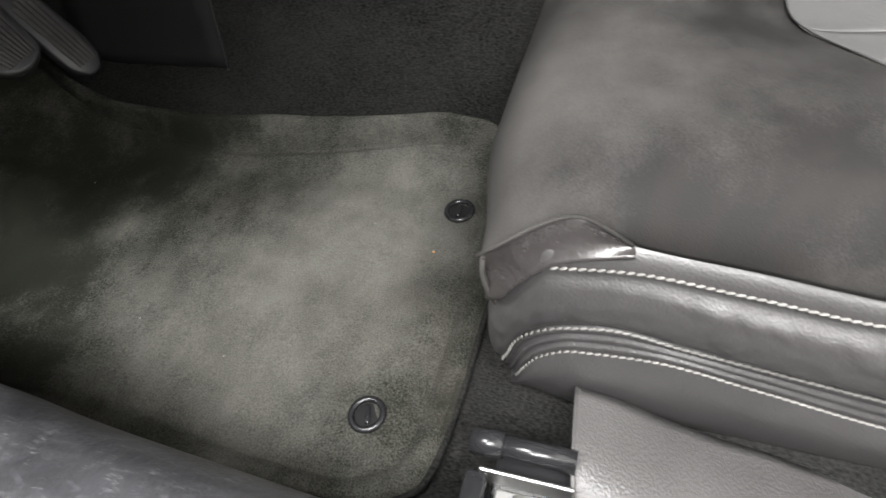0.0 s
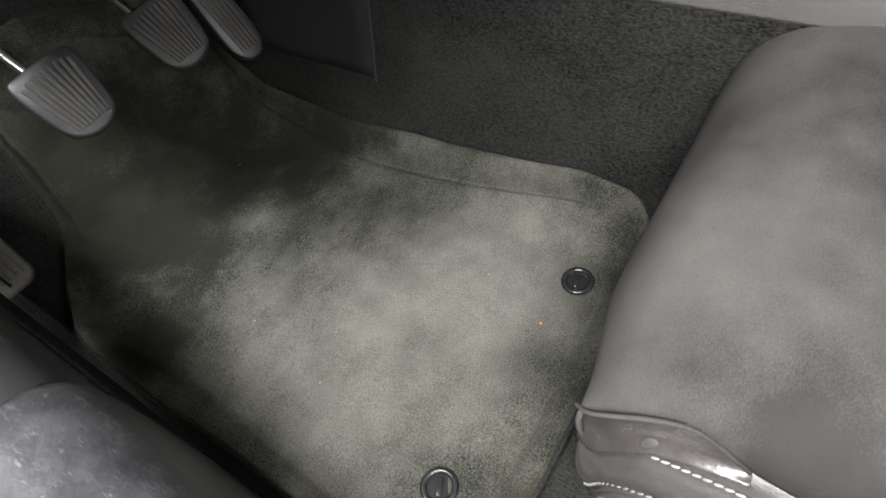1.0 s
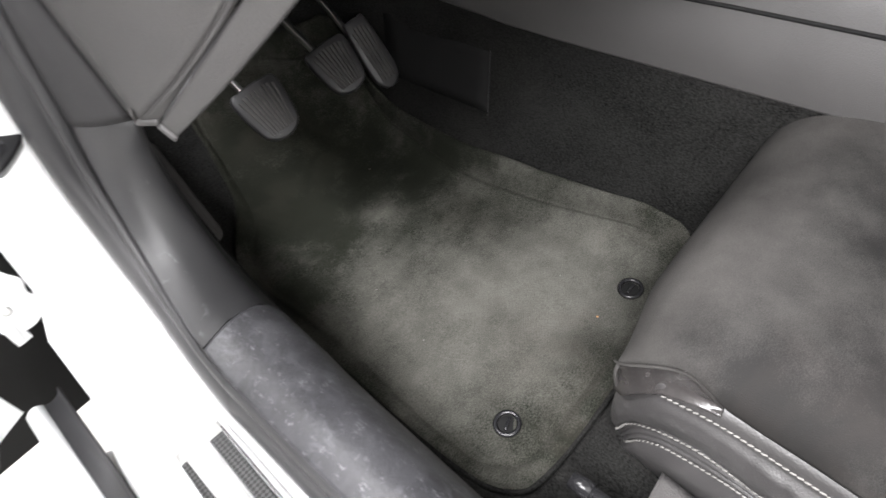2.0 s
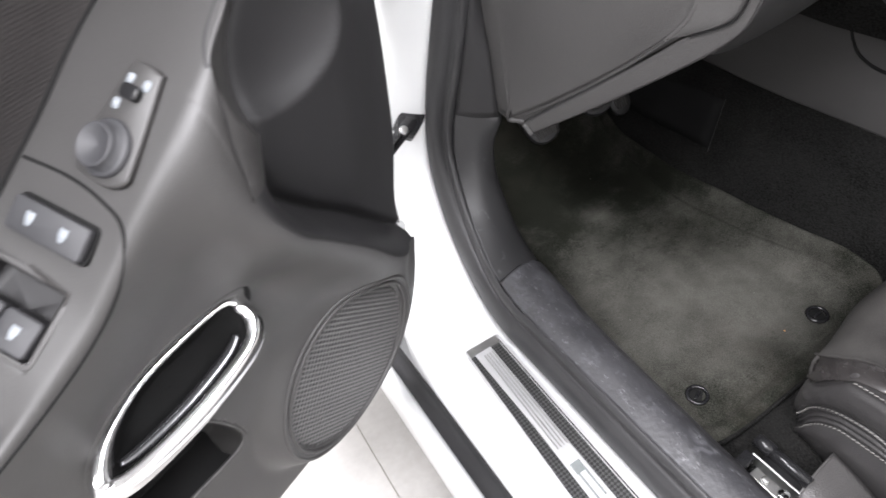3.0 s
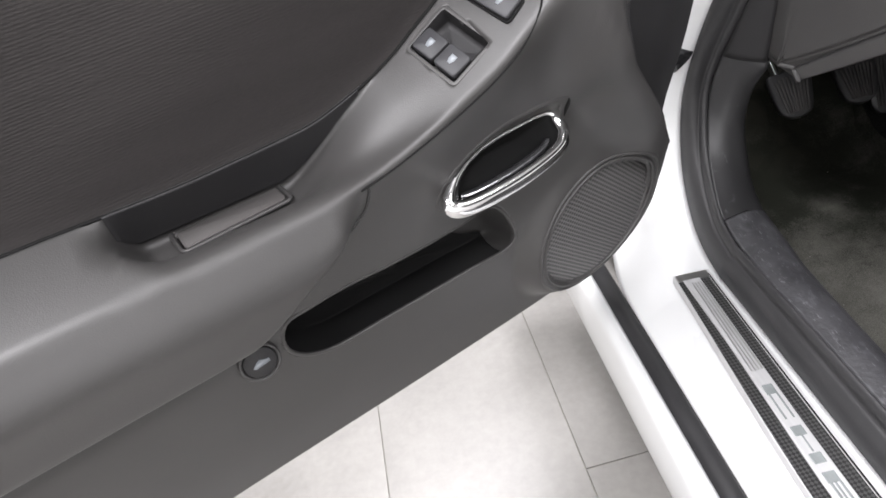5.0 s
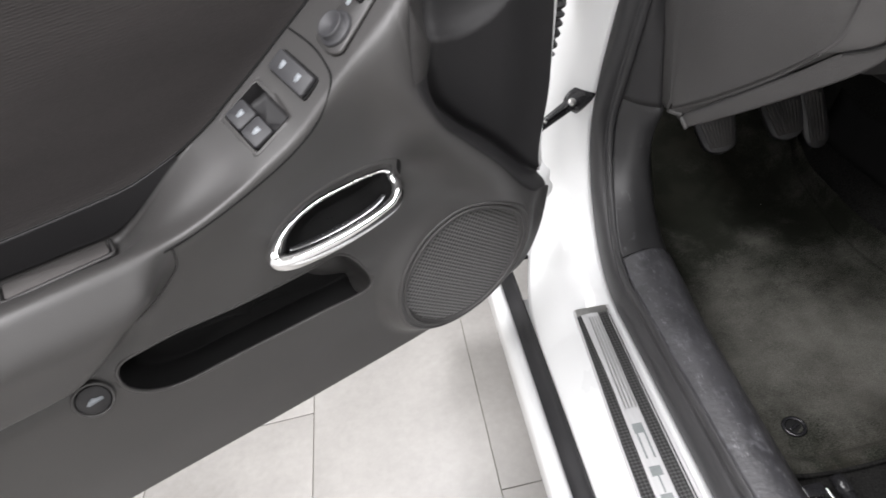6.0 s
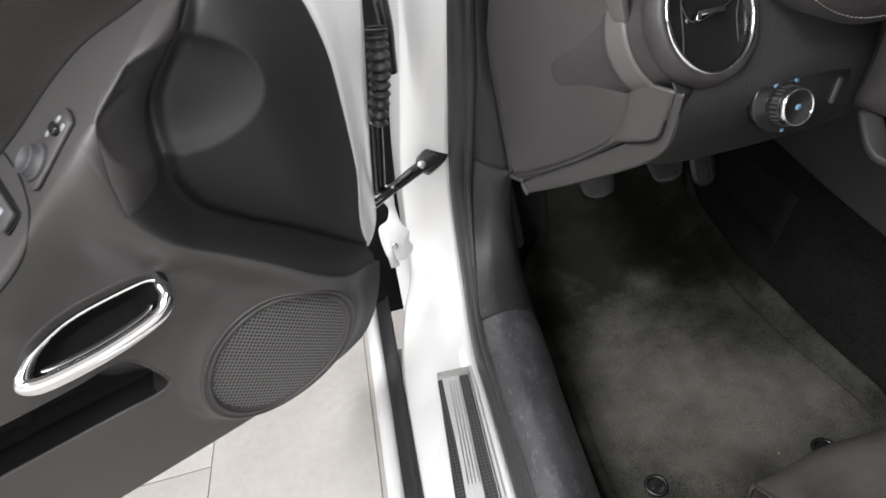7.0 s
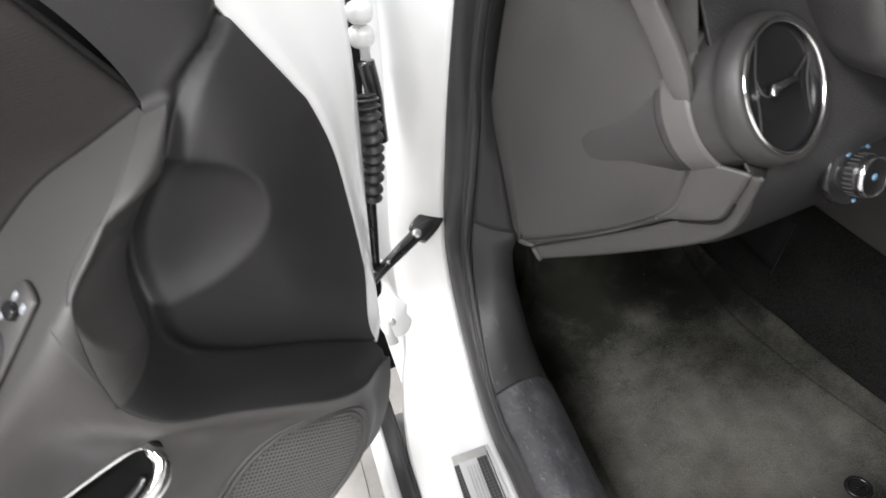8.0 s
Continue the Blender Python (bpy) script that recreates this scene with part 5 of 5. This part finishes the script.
POCKET = [(p[0], p[1]) for p in spline([(0.352, 0.797, 0), (0.33, 0.748, 0), (0.342, 0.727, 0), (0.4, 0.731, 0), (0.5, 0.738, 0), (0.575, 0.745, 0), (0.608, 0.775, 0), (0.602, 0.812, 0), (0.55, 0.82, 0), (0.48, 0.812, 0), (0.4, 0.803, 0)], 6, True)]
HANDLE = [(p[0], p[1]) for p in spline([(0.2775, 0.886, 0), (0.2795, 0.865, 0), (0.296, 0.8475, 0), (0.345, 0.8385, 0), (0.395, 0.8395, 0), (0.419, 0.8465, 0), (0.4225, 0.861, 0), (0.402, 0.887, 0), (0.366, 0.9045, 0), (0.322, 0.9075, 0), (0.284, 0.9035, 0)], 6, True)]
ROWS_LOW, ROWS_TOP = 120, 56
ZS = table((U_JOIN, 0.45, 1.2), (Z_JOIN, 0.9, 0.88))


# armrest top: pose at (u, s), s from the fabric to the outer edge
def on_top(u, s, lift=0.0, spin=0.0):
    a = Vector((u, 0.012, zA(u)))
    b = Vector((u, nB(u), zB(u)))
    p = a.lerp(b, s)
    e = 0.012
    t = (Vector((u + e, 0.012, zA(u + e))).lerp(Vector((u + e, nB(u + e), zB(u + e))), s) - Vector((u - e, 0.012, zA(u - e))).lerp(Vector((u - e, nB(u - e), zB(u - e))), s)).normalized()
    w = (b - a).normalized()
    n = w.cross(t)
    if n.z < 0:
        n = -n
    return frame_at(p + n * lift, t, n) @ pose(0, 0, 0, 0, 0, spin)


WELL = on_top(0.3845, 0.43)
WELL_IN = WELL.inverted()


def build_trim():
    verts, faces = [], []

    def grid(cols):
        base = len(verts)
        n = len(cols[0])
        for c in cols:
            verts.extend(c)
        for i in range(len(cols) - 1):
            for j in range(n - 1):
                a = base + i * n + j
                faces.append((a, a + n, a + n + 1, a + 1))

    main = []
    for u in [U_JOIN + 0.42 * i / 120 for i in range(121)] + steps(U_JOIN + 0.42, 1.15, 40)[1:]:
        l, zs = zL(u), ZS(u)
        c = [(u, panel_n(u, l) - 0.03, l - 0.006)] + [(u, panel_n(u, z), z) for z in steps(l, zs, ROWS_LOW)]
        main.append(c + [(u, n, z) for n, z in arc(u, zs, ROWS_TOP)[1:]])
    grid(main)
    left = []
    for u in [0.03 + (U_JOIN - 0.03) * (1 - (1 - (i / 90) ** 1.2) ** 1.35) for i in range(91)]:
        l = zL(u)
        top = float(np.interp(u, [uR(z) for z in np.linspace(0.70, Z_JOIN, 80)], np.linspace(0.70, Z_JOIN, 80)))
        left.append([(u, panel_n(u, l) - 0.03, l - 0.006)] + [(u, panel_n(u, z), z) for z in steps(l, max(top, l + 0.002), ROWS_LOW)])
    grid(left)
    horn = []
    zz = np.linspace(Z_JOIN, 1.133, 90)
    uu = np.array([uR(z) for z in zz])
    for u in [0.148 + (U_JOIN - 0.148) * (1 - (1 - i / 64) ** 1.3) for i in range(65)]:
        low = float(np.interp(-u, -uu, zz))
        horn.append([(u, n, z) for n, z in arc(u, min(low, zA(u) - 0.002), ROWS_TOP)])
    grid(horn)
    keep = []
    for f in faces:
        c = [sum(verts[i][k] for i in f) / 4 for k in (0, 2)]
        if c[1] < 0.92 and (inside(c[0], c[1], POCKET) or inside(c[0], c[1], HANDLE) or spk_r(*c) < 0.97):
            continue
        q = WELL_IN @ Vector([sum(verts[i][k] for i in f) / 4 for k in range(3)])
        if abs(q.x) < 0.0222 and abs(q.y) < 0.0278 and abs(q.z) < 0.02:
            continue
        keep.append(f)
    bm = bmesh.new()
    bv = [bm.verts.new(v) for v in verts]
    for f in keep:
        bm.faces.new([bv[i] for i in f])
    bmesh.ops.remove_doubles(bm, verts=bm.verts, dist=0.0001)
    bmesh.ops.delete(bm, geom=[v for v in bm.verts if not v.link_faces], context="VERTS")
    return bm


part("trim_panel", build_trim(), PLASTIC, door, "dark grey moulded door trim panel", thick=0.003)


def floor_n(u, z):
    turn = 0.5 * (z - 1.05 + math.sqrt((z - 1.05) ** 2 + 0.0025))
    return -0.02 + (0.33 * max(0.0, z - 0.745) - 0.58 * turn + 0.004) * (0.45 + 0.55 * smooth01((u - 0.0) / 0.12))


def fall(z, t):
    """Rise from the valley to the ridge: a full round high up, a soft S lower down."""
    k = smooth01((z - 0.96) / 0.07)
    t = min(1.0, max(0.0, t))
    return (1 - k) * smooth01(t) ** 0.8 + k * (1 - (1 - t) ** 2.1)


def recess_n(u, z):
    uo, ui = uR(z), uI(z)
    f = floor_n(u, z)
    n = f
    if u > ui:
        n = f + ((panel_n(max(uo, 0.03), min(z, zA(max(uo, 0.03)))) if z < 1.134 else 0.05 + 0.02 * (z - 1.134)) - f) * fall(z, (u - ui) / max(1e-3, uo - ui))
    d = math.hypot((u - 0.176) / 0.073, (z - 1.05 - 0.1 * (u - 0.176)) / 0.053)
    n -= 0.026 * max(0.0, 1 - d ** 2.4) ** 0.75
    n -= 0.01 * math.exp(-((u - ui) / 0.009) ** 2)
    return n


def recess_pt(z, s):
    uf, uo = min(uF(z), uR(z) - 0.002), uR(z)
    u = uf + (uo - uf) * s
    return (u, recess_n(u, z), z)


link("recess_panel", sheet(recess_pt, steps(0.715, 1.24, 150), steps(0, 1, 90)), DARK, door, "black moulded recess panel with an oval hollow", thick=0.003)


def rim_pt(z, s):
    ui, uo = uI(z) + 0.012, uR(z)
    u = ui + (uo - ui) * s
    return (u, recess_n(u, z) + 0.0012, z)


link("recess_rim", sheet(rim_pt, steps(1.0, 1.13, 70), steps(0, 1, 24)), PLASTIC, door, "grey rounded rim above the recess")
link("fabric_insert", sheet(lambda u, v: (u + 0.13 * v * max(0.0, 1 - (u - 0.141) / 0.4), fab_n(u) - 0.006 + 0.004 * math.exp(-v / 0.02) + 0.02 * v, zA(u) - 0.004 + 0.3 * v), steps(0.141, 1.15, 90), [x ** 1.5 for x in steps(0, 1, 24)]), FABRIC, door, "ribbed dark fabric insert", thick=0.004)
part("fabric_front_joint", sweep([(0.1405 + 0.13 * v, 0.044 + 0.02 * v, 1.134 + 0.3 * v) for v in steps(0, 0.6, 12)], circle(0.002, 6), up=(0, 1, 0)), VOID, door, "dark gap before the fabric")
part("fabric_joint", sweep([(u, fab_n(u) - 0.0005, zA(u)) for u in steps(0.142, 1.14, 120)], circle(0.0015, 6)), VOID, door, "dark joint under the fabric")


def end_pt(z, s):
    uf, ue = uF(z), uE(z)
    n0 = floor_n(uf, z) - 0.002
    if s < 0.5:
        t = s / 0.5
        return (uf + (ue - uf) * t, n0 + (-0.08 - n0) * t + 0.006 * math.sin(math.pi * t), z)
    t = (s - 0.5) / 0.5
    return (ue - 0.006 * t, -0.08 - 0.07 * t, z)


link("fabric_backing", sheet(lambda u, z: (u, -0.02 + 0.1 * (z - 1.1), z), steps(0.1, 0.45, 4), steps(1.08, 1.5, 4)), VOID, door, "dark backing behind the fabric corner", thick=0.003)
link("door_end", sheet(end_pt, steps(0.728, 1.25, 40), steps(0, 1, 16)), WHITE, door, "white painted door end", thick=0.003)
link("outer_skin", sheet(lambda k, z: (uE(max(z, 0.6)) + (1.15 - uE(max(z, 0.6))) * k, -0.15 + 0.02 * (z - 0.9) ** 2, z), steps(0, 1, 12), steps(0.5, 1.25, 14)), WHITE, door, "white painted outer door skin", thick=0.003)
link("door_bottom", sheet(lambda u, s: (u, -0.15 + s * 0.12, 0.52 + s * (zL(max(u, 0.05)) - 0.53)), steps(0.05, 1.15, 30), steps(0, 1, 4)), DARK, door, thick=0.003)


def on_panel(u, z, spin=0.0, lift=0.0):
    """A pose lying on the trim at (u, z): x along the door, z out of the panel."""
    e = 0.004
    p = Vector((u, panel_n(u, z), z))
    tu = Vector((2 * e, panel_n(u + e, z) - panel_n(u - e, z), 0))
    tz = Vector((0, panel_n(u, z + e) - panel_n(u, z - e), 2 * e))
    nrm = tz.cross(tu) * -1
    if nrm.y < 0:
        nrm = -nrm
    nrm.normalize()
    return frame_at(p + nrm * lift, tu, nrm) @ pose(0, 0, 0, 0, 0, spin)


# map pocket: lip and dark bin
pk = part("map_pocket", sweep([(u, panel_n(u, z) - 0.0014, z) for u, z in POCKET], circle(0.0021, 10), up=(0, 1, 0), closed=True), PLASTIC, door, "rounded lip of the map pocket")
PC = Vector((0.47, 0.765))


def bin_pt(i, v):
    u, z = POCKET[i % len(POCKET)]
    k = min(1.0, v / 0.6)
    q = Vector((u, z)).lerp(PC, 0.12 * k * k if v < 0.6 else 0.12 + 0.88 * (v - 0.6) / 0.4)
    return (q.x, panel_n(u, z) - 0.002 - 0.05 * math.sin(math.pi / 2 * k), q.y - 0.012 * k)


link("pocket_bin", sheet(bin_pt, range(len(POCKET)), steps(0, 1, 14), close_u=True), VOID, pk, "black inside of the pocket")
# Grey sheet over the black bin; its rounded outline imitates fading light.
link("pocket_end", sheet(lambda i, v: Vector(bin_pt(i, v * (0.12 + 0.6 * max(0.0, math.sin(math.pi * (i + 9) / 22)) ** 0.6))) + Vector((0.0015 * v, 0.002 * v, 0)), range(-9, 14), steps(0, 1, 14)), PLASTIC, pk, "moulded grey end of the pocket", thick=0.001)

# inner door handle
def ring_pt(u, z, out=0.0):
    k = (z - 0.841) / 0.0615
    return (u, 0.067 - 0.027 * k + out, 0.853 + 0.031 * k)


handle = part("door_handle", sweep([ring_pt(u, z, 0.002) for u, z in HANDLE], circle(0.0078, 14, 0.006), up=(0, 1, 0), closed=True, scale=table((0, 0.08, 0.2, 0.35, 0.47, 0.55, 0.62, 0.7, 0.9, 1.0), (0.75, 1.0, 1.1, 1.2, 1.22, 1.15, 0.75, 0.34, 0.3, 0.75))), CHROME, door, "chrome door handle bezel")
HC = Vector((0.352, 0.873))


def bowl_pt(i, v):
    u, z = HANDLE[i]
    q = Vector((u, z)).lerp(HC, 0.02 + 0.98 * v)
    x, n, h = ring_pt(q.x, q.y)
    d = 0.034 * math.sin(math.pi / 2 * min(1.0, 1.9 * v))
    return (x, n - d * 0.8, h - d * 0.55)


# broad polished slope inside the lower end of the bezel
def lip_pt(i, v):
    t = i / len(HANDLE)
    w = 0.03 + 0.3 * math.exp(-((t - 0.4) / 0.17) ** 2) + 0.16 * math.exp(-((t - 0.1) / 0.08) ** 2)
    p = Vector(bowl_pt(i, w * v))
    return p + Vector((0, 0.0022, 0))


link("bezel_slope", sheet(lip_pt, range(len(HANDLE)), steps(0, 1, 6), close_u=True), CHROME, handle, "polished inner slope of the bezel")
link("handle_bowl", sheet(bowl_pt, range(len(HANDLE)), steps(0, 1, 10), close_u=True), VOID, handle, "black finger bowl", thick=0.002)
low_bar = [(p[0] + (HC.x - p[0]) * 0.16, p[1] + (HC.y - p[1]) * 0.2) for p in HANDLE[8:31]]
part("pull_lever", sweep([ring_pt(a, b, -0.008) for a, b in low_bar], circle(0.0036, 10, 0.0055), up=(0, 1, 0), scale=lambda t: 0.35 + 0.65 * math.sin(math.pi * (0.08 + 0.87 * t)) ** 0.5), DARKCHROME, handle, "dark polished pull lever")

# moulded skirt that carries the bezel over the panel
def skirt_pt(i, v):
    a = Vector(ring_pt(*HANDLE[i], -0.002))
    k = float(np.interp(v, (0, 0.5, 0.8, 1), (0.98, 1.0, 1.1, 1.2)))
    q = HC + (Vector(HANDLE[i]) - HC) * k
    b = Vector((q.x, panel_n(q.x, q.y) + float(np.interp(v, (0, 0.5, 0.8, 1), (-0.001, 0.0008, 0.0008, -0.004))), q.y))
    return a.lerp(b, min(1.0, 2 * v))


link("bezel_skirt", sheet(skirt_pt, range(len(HANDLE)), steps(0, 1, 12), close_u=True), PLASTIC, handle, "grey moulded skirt round the bezel")

part("bezel_gap", sweep([(q.x, panel_n(q.x, q.y) - 0.0004, q.y) for q in [HC + (Vector(p) - HC) * 1.1 for p in HANDLE[-5:] + HANDLE[:4]]], circle(0.0026, 8), up=(0, 1, 0), scale=lambda t: 0.2 + math.sin(math.pi * t)), VOID, handle, "dark gap beside the bezel")

# speaker grille
def ell(k, a):
    c, s = math.cos(SPK[4]), math.sin(SPK[4])
    x, y = SPK[2] * k * math.cos(a), SPK[3] * k * math.sin(a)
    return SPK[0] + x * c - y * s, SPK[1] + x * s + y * c


spk = link("speaker_grille", sheet(lambda a, k: (lambda u, z: (u, 0.0268 + 0.058 * (u - SPK[0]) + 0.067 * (z - SPK[1]) + 0.002 * (1 - k * k), z))(*ell(max(k, 0.001), a)), [2 * math.pi * i / 72 for i in range(72)], steps(0, 1.01, 18), close_u=True), GRILLE, door, "black perforated oval speaker grille")
part("inner_rim", sweep([(lambda u, z: (u, panel_n(u, z) - 0.0002, z))(*ell(1.04, 2 * math.pi * i / 72)) for i in range(72)], circle(0.0026, 8, 0.0032), up=(0, 1, 0), closed=True), PLASTIC, spk)
part("outer_rim", sweep([(lambda u, z: (u, panel_n(u, z) - 0.001, z))(*ell(1.12, 2 * math.pi * i / 72)) for i in range(72)], circle(0.0026, 8, 0.003), up=(0, 1, 0), closed=True), PLASTIC, spk, "moulded rim round the grille")

# boot release button
bm_ = frame_at((0.637, panel_n(0.637, 0.79) + 0.004, 0.793), (1, 0, 0), (0, 1, 0.25)) @ Matrix.Scale(1.0, 4)
button = link("boot_release_button", lathe([(0.0205, -0.016), (0.0195, 0.002), (0.018, 0.0035), (0.0165, 0.0028), (0.016, 0.0)], bm_), PLASTIC, door, "round boot release button")
link("button_cap", lathe([(0.0155, -0.002), (0.0155, 0.002), (0.0145, 0.0032), (0.0, 0.003)], bm_), DARK, button)
part("button_symbol", slab([(-0.008, -0.002), (-0.004, 0.0015), (0.0, 0.0035), (0.004, 0.0015), (0.0085, 0.0005), (0.0085, -0.003), (-0.006, -0.004)], 0.0006, bm_ @ pose(0, 0, 0.0031, 0, 0, 180)), PRINT, button, "white car symbol")


def key_switch(name, m, w, h, label, symbols, tall=0.006):
    ob = part(name, slab(rounded(w, h, 0.003, 4), tall, m, 0.0015), SWITCH, door, label)
    for x, y in symbols:
        part("symbol", slab([(-0.003, -0.004), (0.003, -0.004), (0.003, 0.0), (0.0015, 0.004), (-0.0015, 0.004), (-0.003, 0.0)], 0.0005, m @ pose(x, y, tall - 0.0001, 0, 0, -90)), PRINT, ob, "white printed symbol")
    return ob


def well_pt(i, v):
    x, y = rounded(0.0425, 0.0535, 0.003, 3)[i]
    k = min(1.0, v / 0.6)
    q = 1 - 0.06 * k if v < 0.6 else 0.94 * (1 - (v - 0.6) / 0.4)
    return WELL @ Vector((x * q, y * q, 0.0012 - (0.013 - 0.16 * x) * k))


frame_ = part("window_switch_bezel", sweep([WELL @ Vector((x, y, 0.0)) for x, y in rounded(0.0462, 0.0572, 0.0035, 4)], rounded(0.0036, 0.0012, 0.0005, 2), up=WELL.to_3x3() @ Vector((0, 0, 1)), closed=True), PLASTIC, door, "rim of the window switch well")
link("switch_well", sheet(well_pt, range(len(rounded(0.0425, 0.0535, 0.003, 3))), steps(0, 1, 10), close_u=True), DARK, frame_, "dark sloping finger well")
for sy in (-0.013, 0.013):
    key_switch("window_switch", WELL @ pose(0.0095, sy, -0.008, 0, -5, 0), 0.022, 0.0245, "grey window switch with white symbol", [(0, 0)], 0.0115)
key_switch("lock_switch", on_top(0.341, 0.48, 0.001), 0.02, 0.054, "grey central locking switch with white symbols", [(0, -0.012), (0, 0.012)])
part("switch_slot", slab(rounded(0.0235, 0.0575, 0.004, 4), 0.0015, on_top(0.341, 0.48, 0.0003), 0.0005), VOID, door, "dark slot round the locking switch")
mm_ = on_top(0.29, 0.63, 0.0005) @ Matrix.Scale(1.08, 4)
mirror = part("mirror_switch", slab([p[:2] for p in spline([(0.022, -0.017), (0.0255, -0.01), (0.026, 0.008), (0.02, 0.0185), (0.01, 0.019), (-0.03, 0.0125), (-0.037, 0.009), (-0.038, -0.006), (-0.034, -0.0105), (-0.01, -0.0155), (0.01, -0.0185)], 4, True)], 0.003, mm_, 0.0015), PLASTIC, door, "mirror adjuster plate")
link("mirror_knob", lathe([(0.0152, 0.0), (0.0152, 0.003), (0.014, 0.0042), (0.0122, 0.0038), (0.0118, 0.009), (0.0112, 0.0102), (0.0102, 0.0103), (0.0085, 0.0085), (0.0, 0.0072)], mm_ @ pose(0.008, 0, 0.002)), SWITCH, mirror, "round mirror adjuster knob")
part("selector", slab(rounded(0.008, 0.012, 0.003, 3), 0.004, mm_ @ pose(-0.022, 0, 0.003), 0.001), GLOSS, mirror)
for x, y in ((-0.014, -0.008), (-0.028, 0.006), (-0.028, -0.006)):
    part("symbol", slab(rounded(0.006, 0.005, 0.0015, 2), 0.0005, mm_ @ pose(x, y, 0.003)), PRINT, mirror, "white printed symbol")

# seams in the armrest
def crown(u, s):
    p = profile(u)[149 + int(round((1 - s) * 89))]
    return Vector((u, p[0] + 0.0002, p[1] + 0.0002))


seam = [crown(0.322, 0.03), crown(0.318, 0.4), crown(0.319, 0.7), crown(0.325, 0.92)] + [Vector((u, panel_n(u, zB(u) - d), zB(u) - d)) for u, d in ((0.345, 0.006), (0.37, 0.007), (0.4, 0.007), (0.44, 0.007), (0.48, 0.006), (0.507, 0.006))]
part("panel_seam", sweep(spline(seam, 8), circle(0.001, 6), up=(0.1, 1, 0.3)), VOID, door, "thin dark panel seam")
part("armrest_seam", sweep([(u, panel_n(u, z) + 0.0003, z) for u, z in [(p[0], p[1]) for p in spline([(0.5, 0.932, 0), (0.501, 0.923, 0), (0.507, 0.905, 0), (0.53, 0.885, 0), (0.565, 0.861, 0), (0.597, 0.838, 0)], 8)]], circle(0.0012, 6), up=(0, 1, 0)), GLOSS, door, "dark armrest seam")
# pull cup: back wall darkened by a sheet that stands in for shade, rubber inlay and rim
def cup_shade_pt(u, k):
    p = profile(u)[-1 - k]
    return (u, p[0] + 0.0016, p[1] + 0.0008)


link("cup_liner", sheet(cup_shade_pt, steps(0.46, 0.678, 70), range(0, 18)), DARK, door, "dark sheet for the shade on the pull cup's back wall", thick=0.001)
im = frame_at((0.596, 0.004, 0.918), (1, 0.06, 0.055), (-0.055, 0.03, 1))
part("cup_inlay", slab(rounded(0.09, 0.026, 0.004, 4), 0.004, im, 0.001), RUBBERMAT, door, "grey rubber inlay in the pull cup")
part("inlay_rim", sweep([im @ Vector((x, y, 0.003)) for x, y in rounded(0.097, 0.034, 0.006, 5)], circle(0.002, 6), closed=True), PLASTIC, door)

# ---- floor tiles ----
TILE_MESH = part("tile", slab([(-0.1958, -0.5988), (0.1958, -0.5988), (0.1958, 0.5988), (-0.1958, 0.5988)], 0.008, pose(0, 0, -0.008), 0.0012), TILE, ground, smooth=False)
first = True
for col in range(-8, 9):
    x0, x1 = max(-2.998, -0.197 + 0.412 * col), min(3.198, 0.215 + 0.412 * col)
    off = (0.535 + 0.445 * col) % 1.2
    for row in range(-4, 4):
        y0, y1 = max(-3.198, off + 1.2 * row - 0.6), min(3.198, off + 1.2 * row + 0.6)
        if x1 - x0 < 0.02 or y1 - y0 < 0.02:
            continue
        t = TILE_MESH if first else new("tile", TILE_MESH.data)
        first = False
        t.parent = ground
        t.location = ((x0 + x1) / 2, (y0 + y1) / 2, 0)
        t.scale = ((x1 - x0) / 0.394, (y1 - y0) / 1.2, 1)
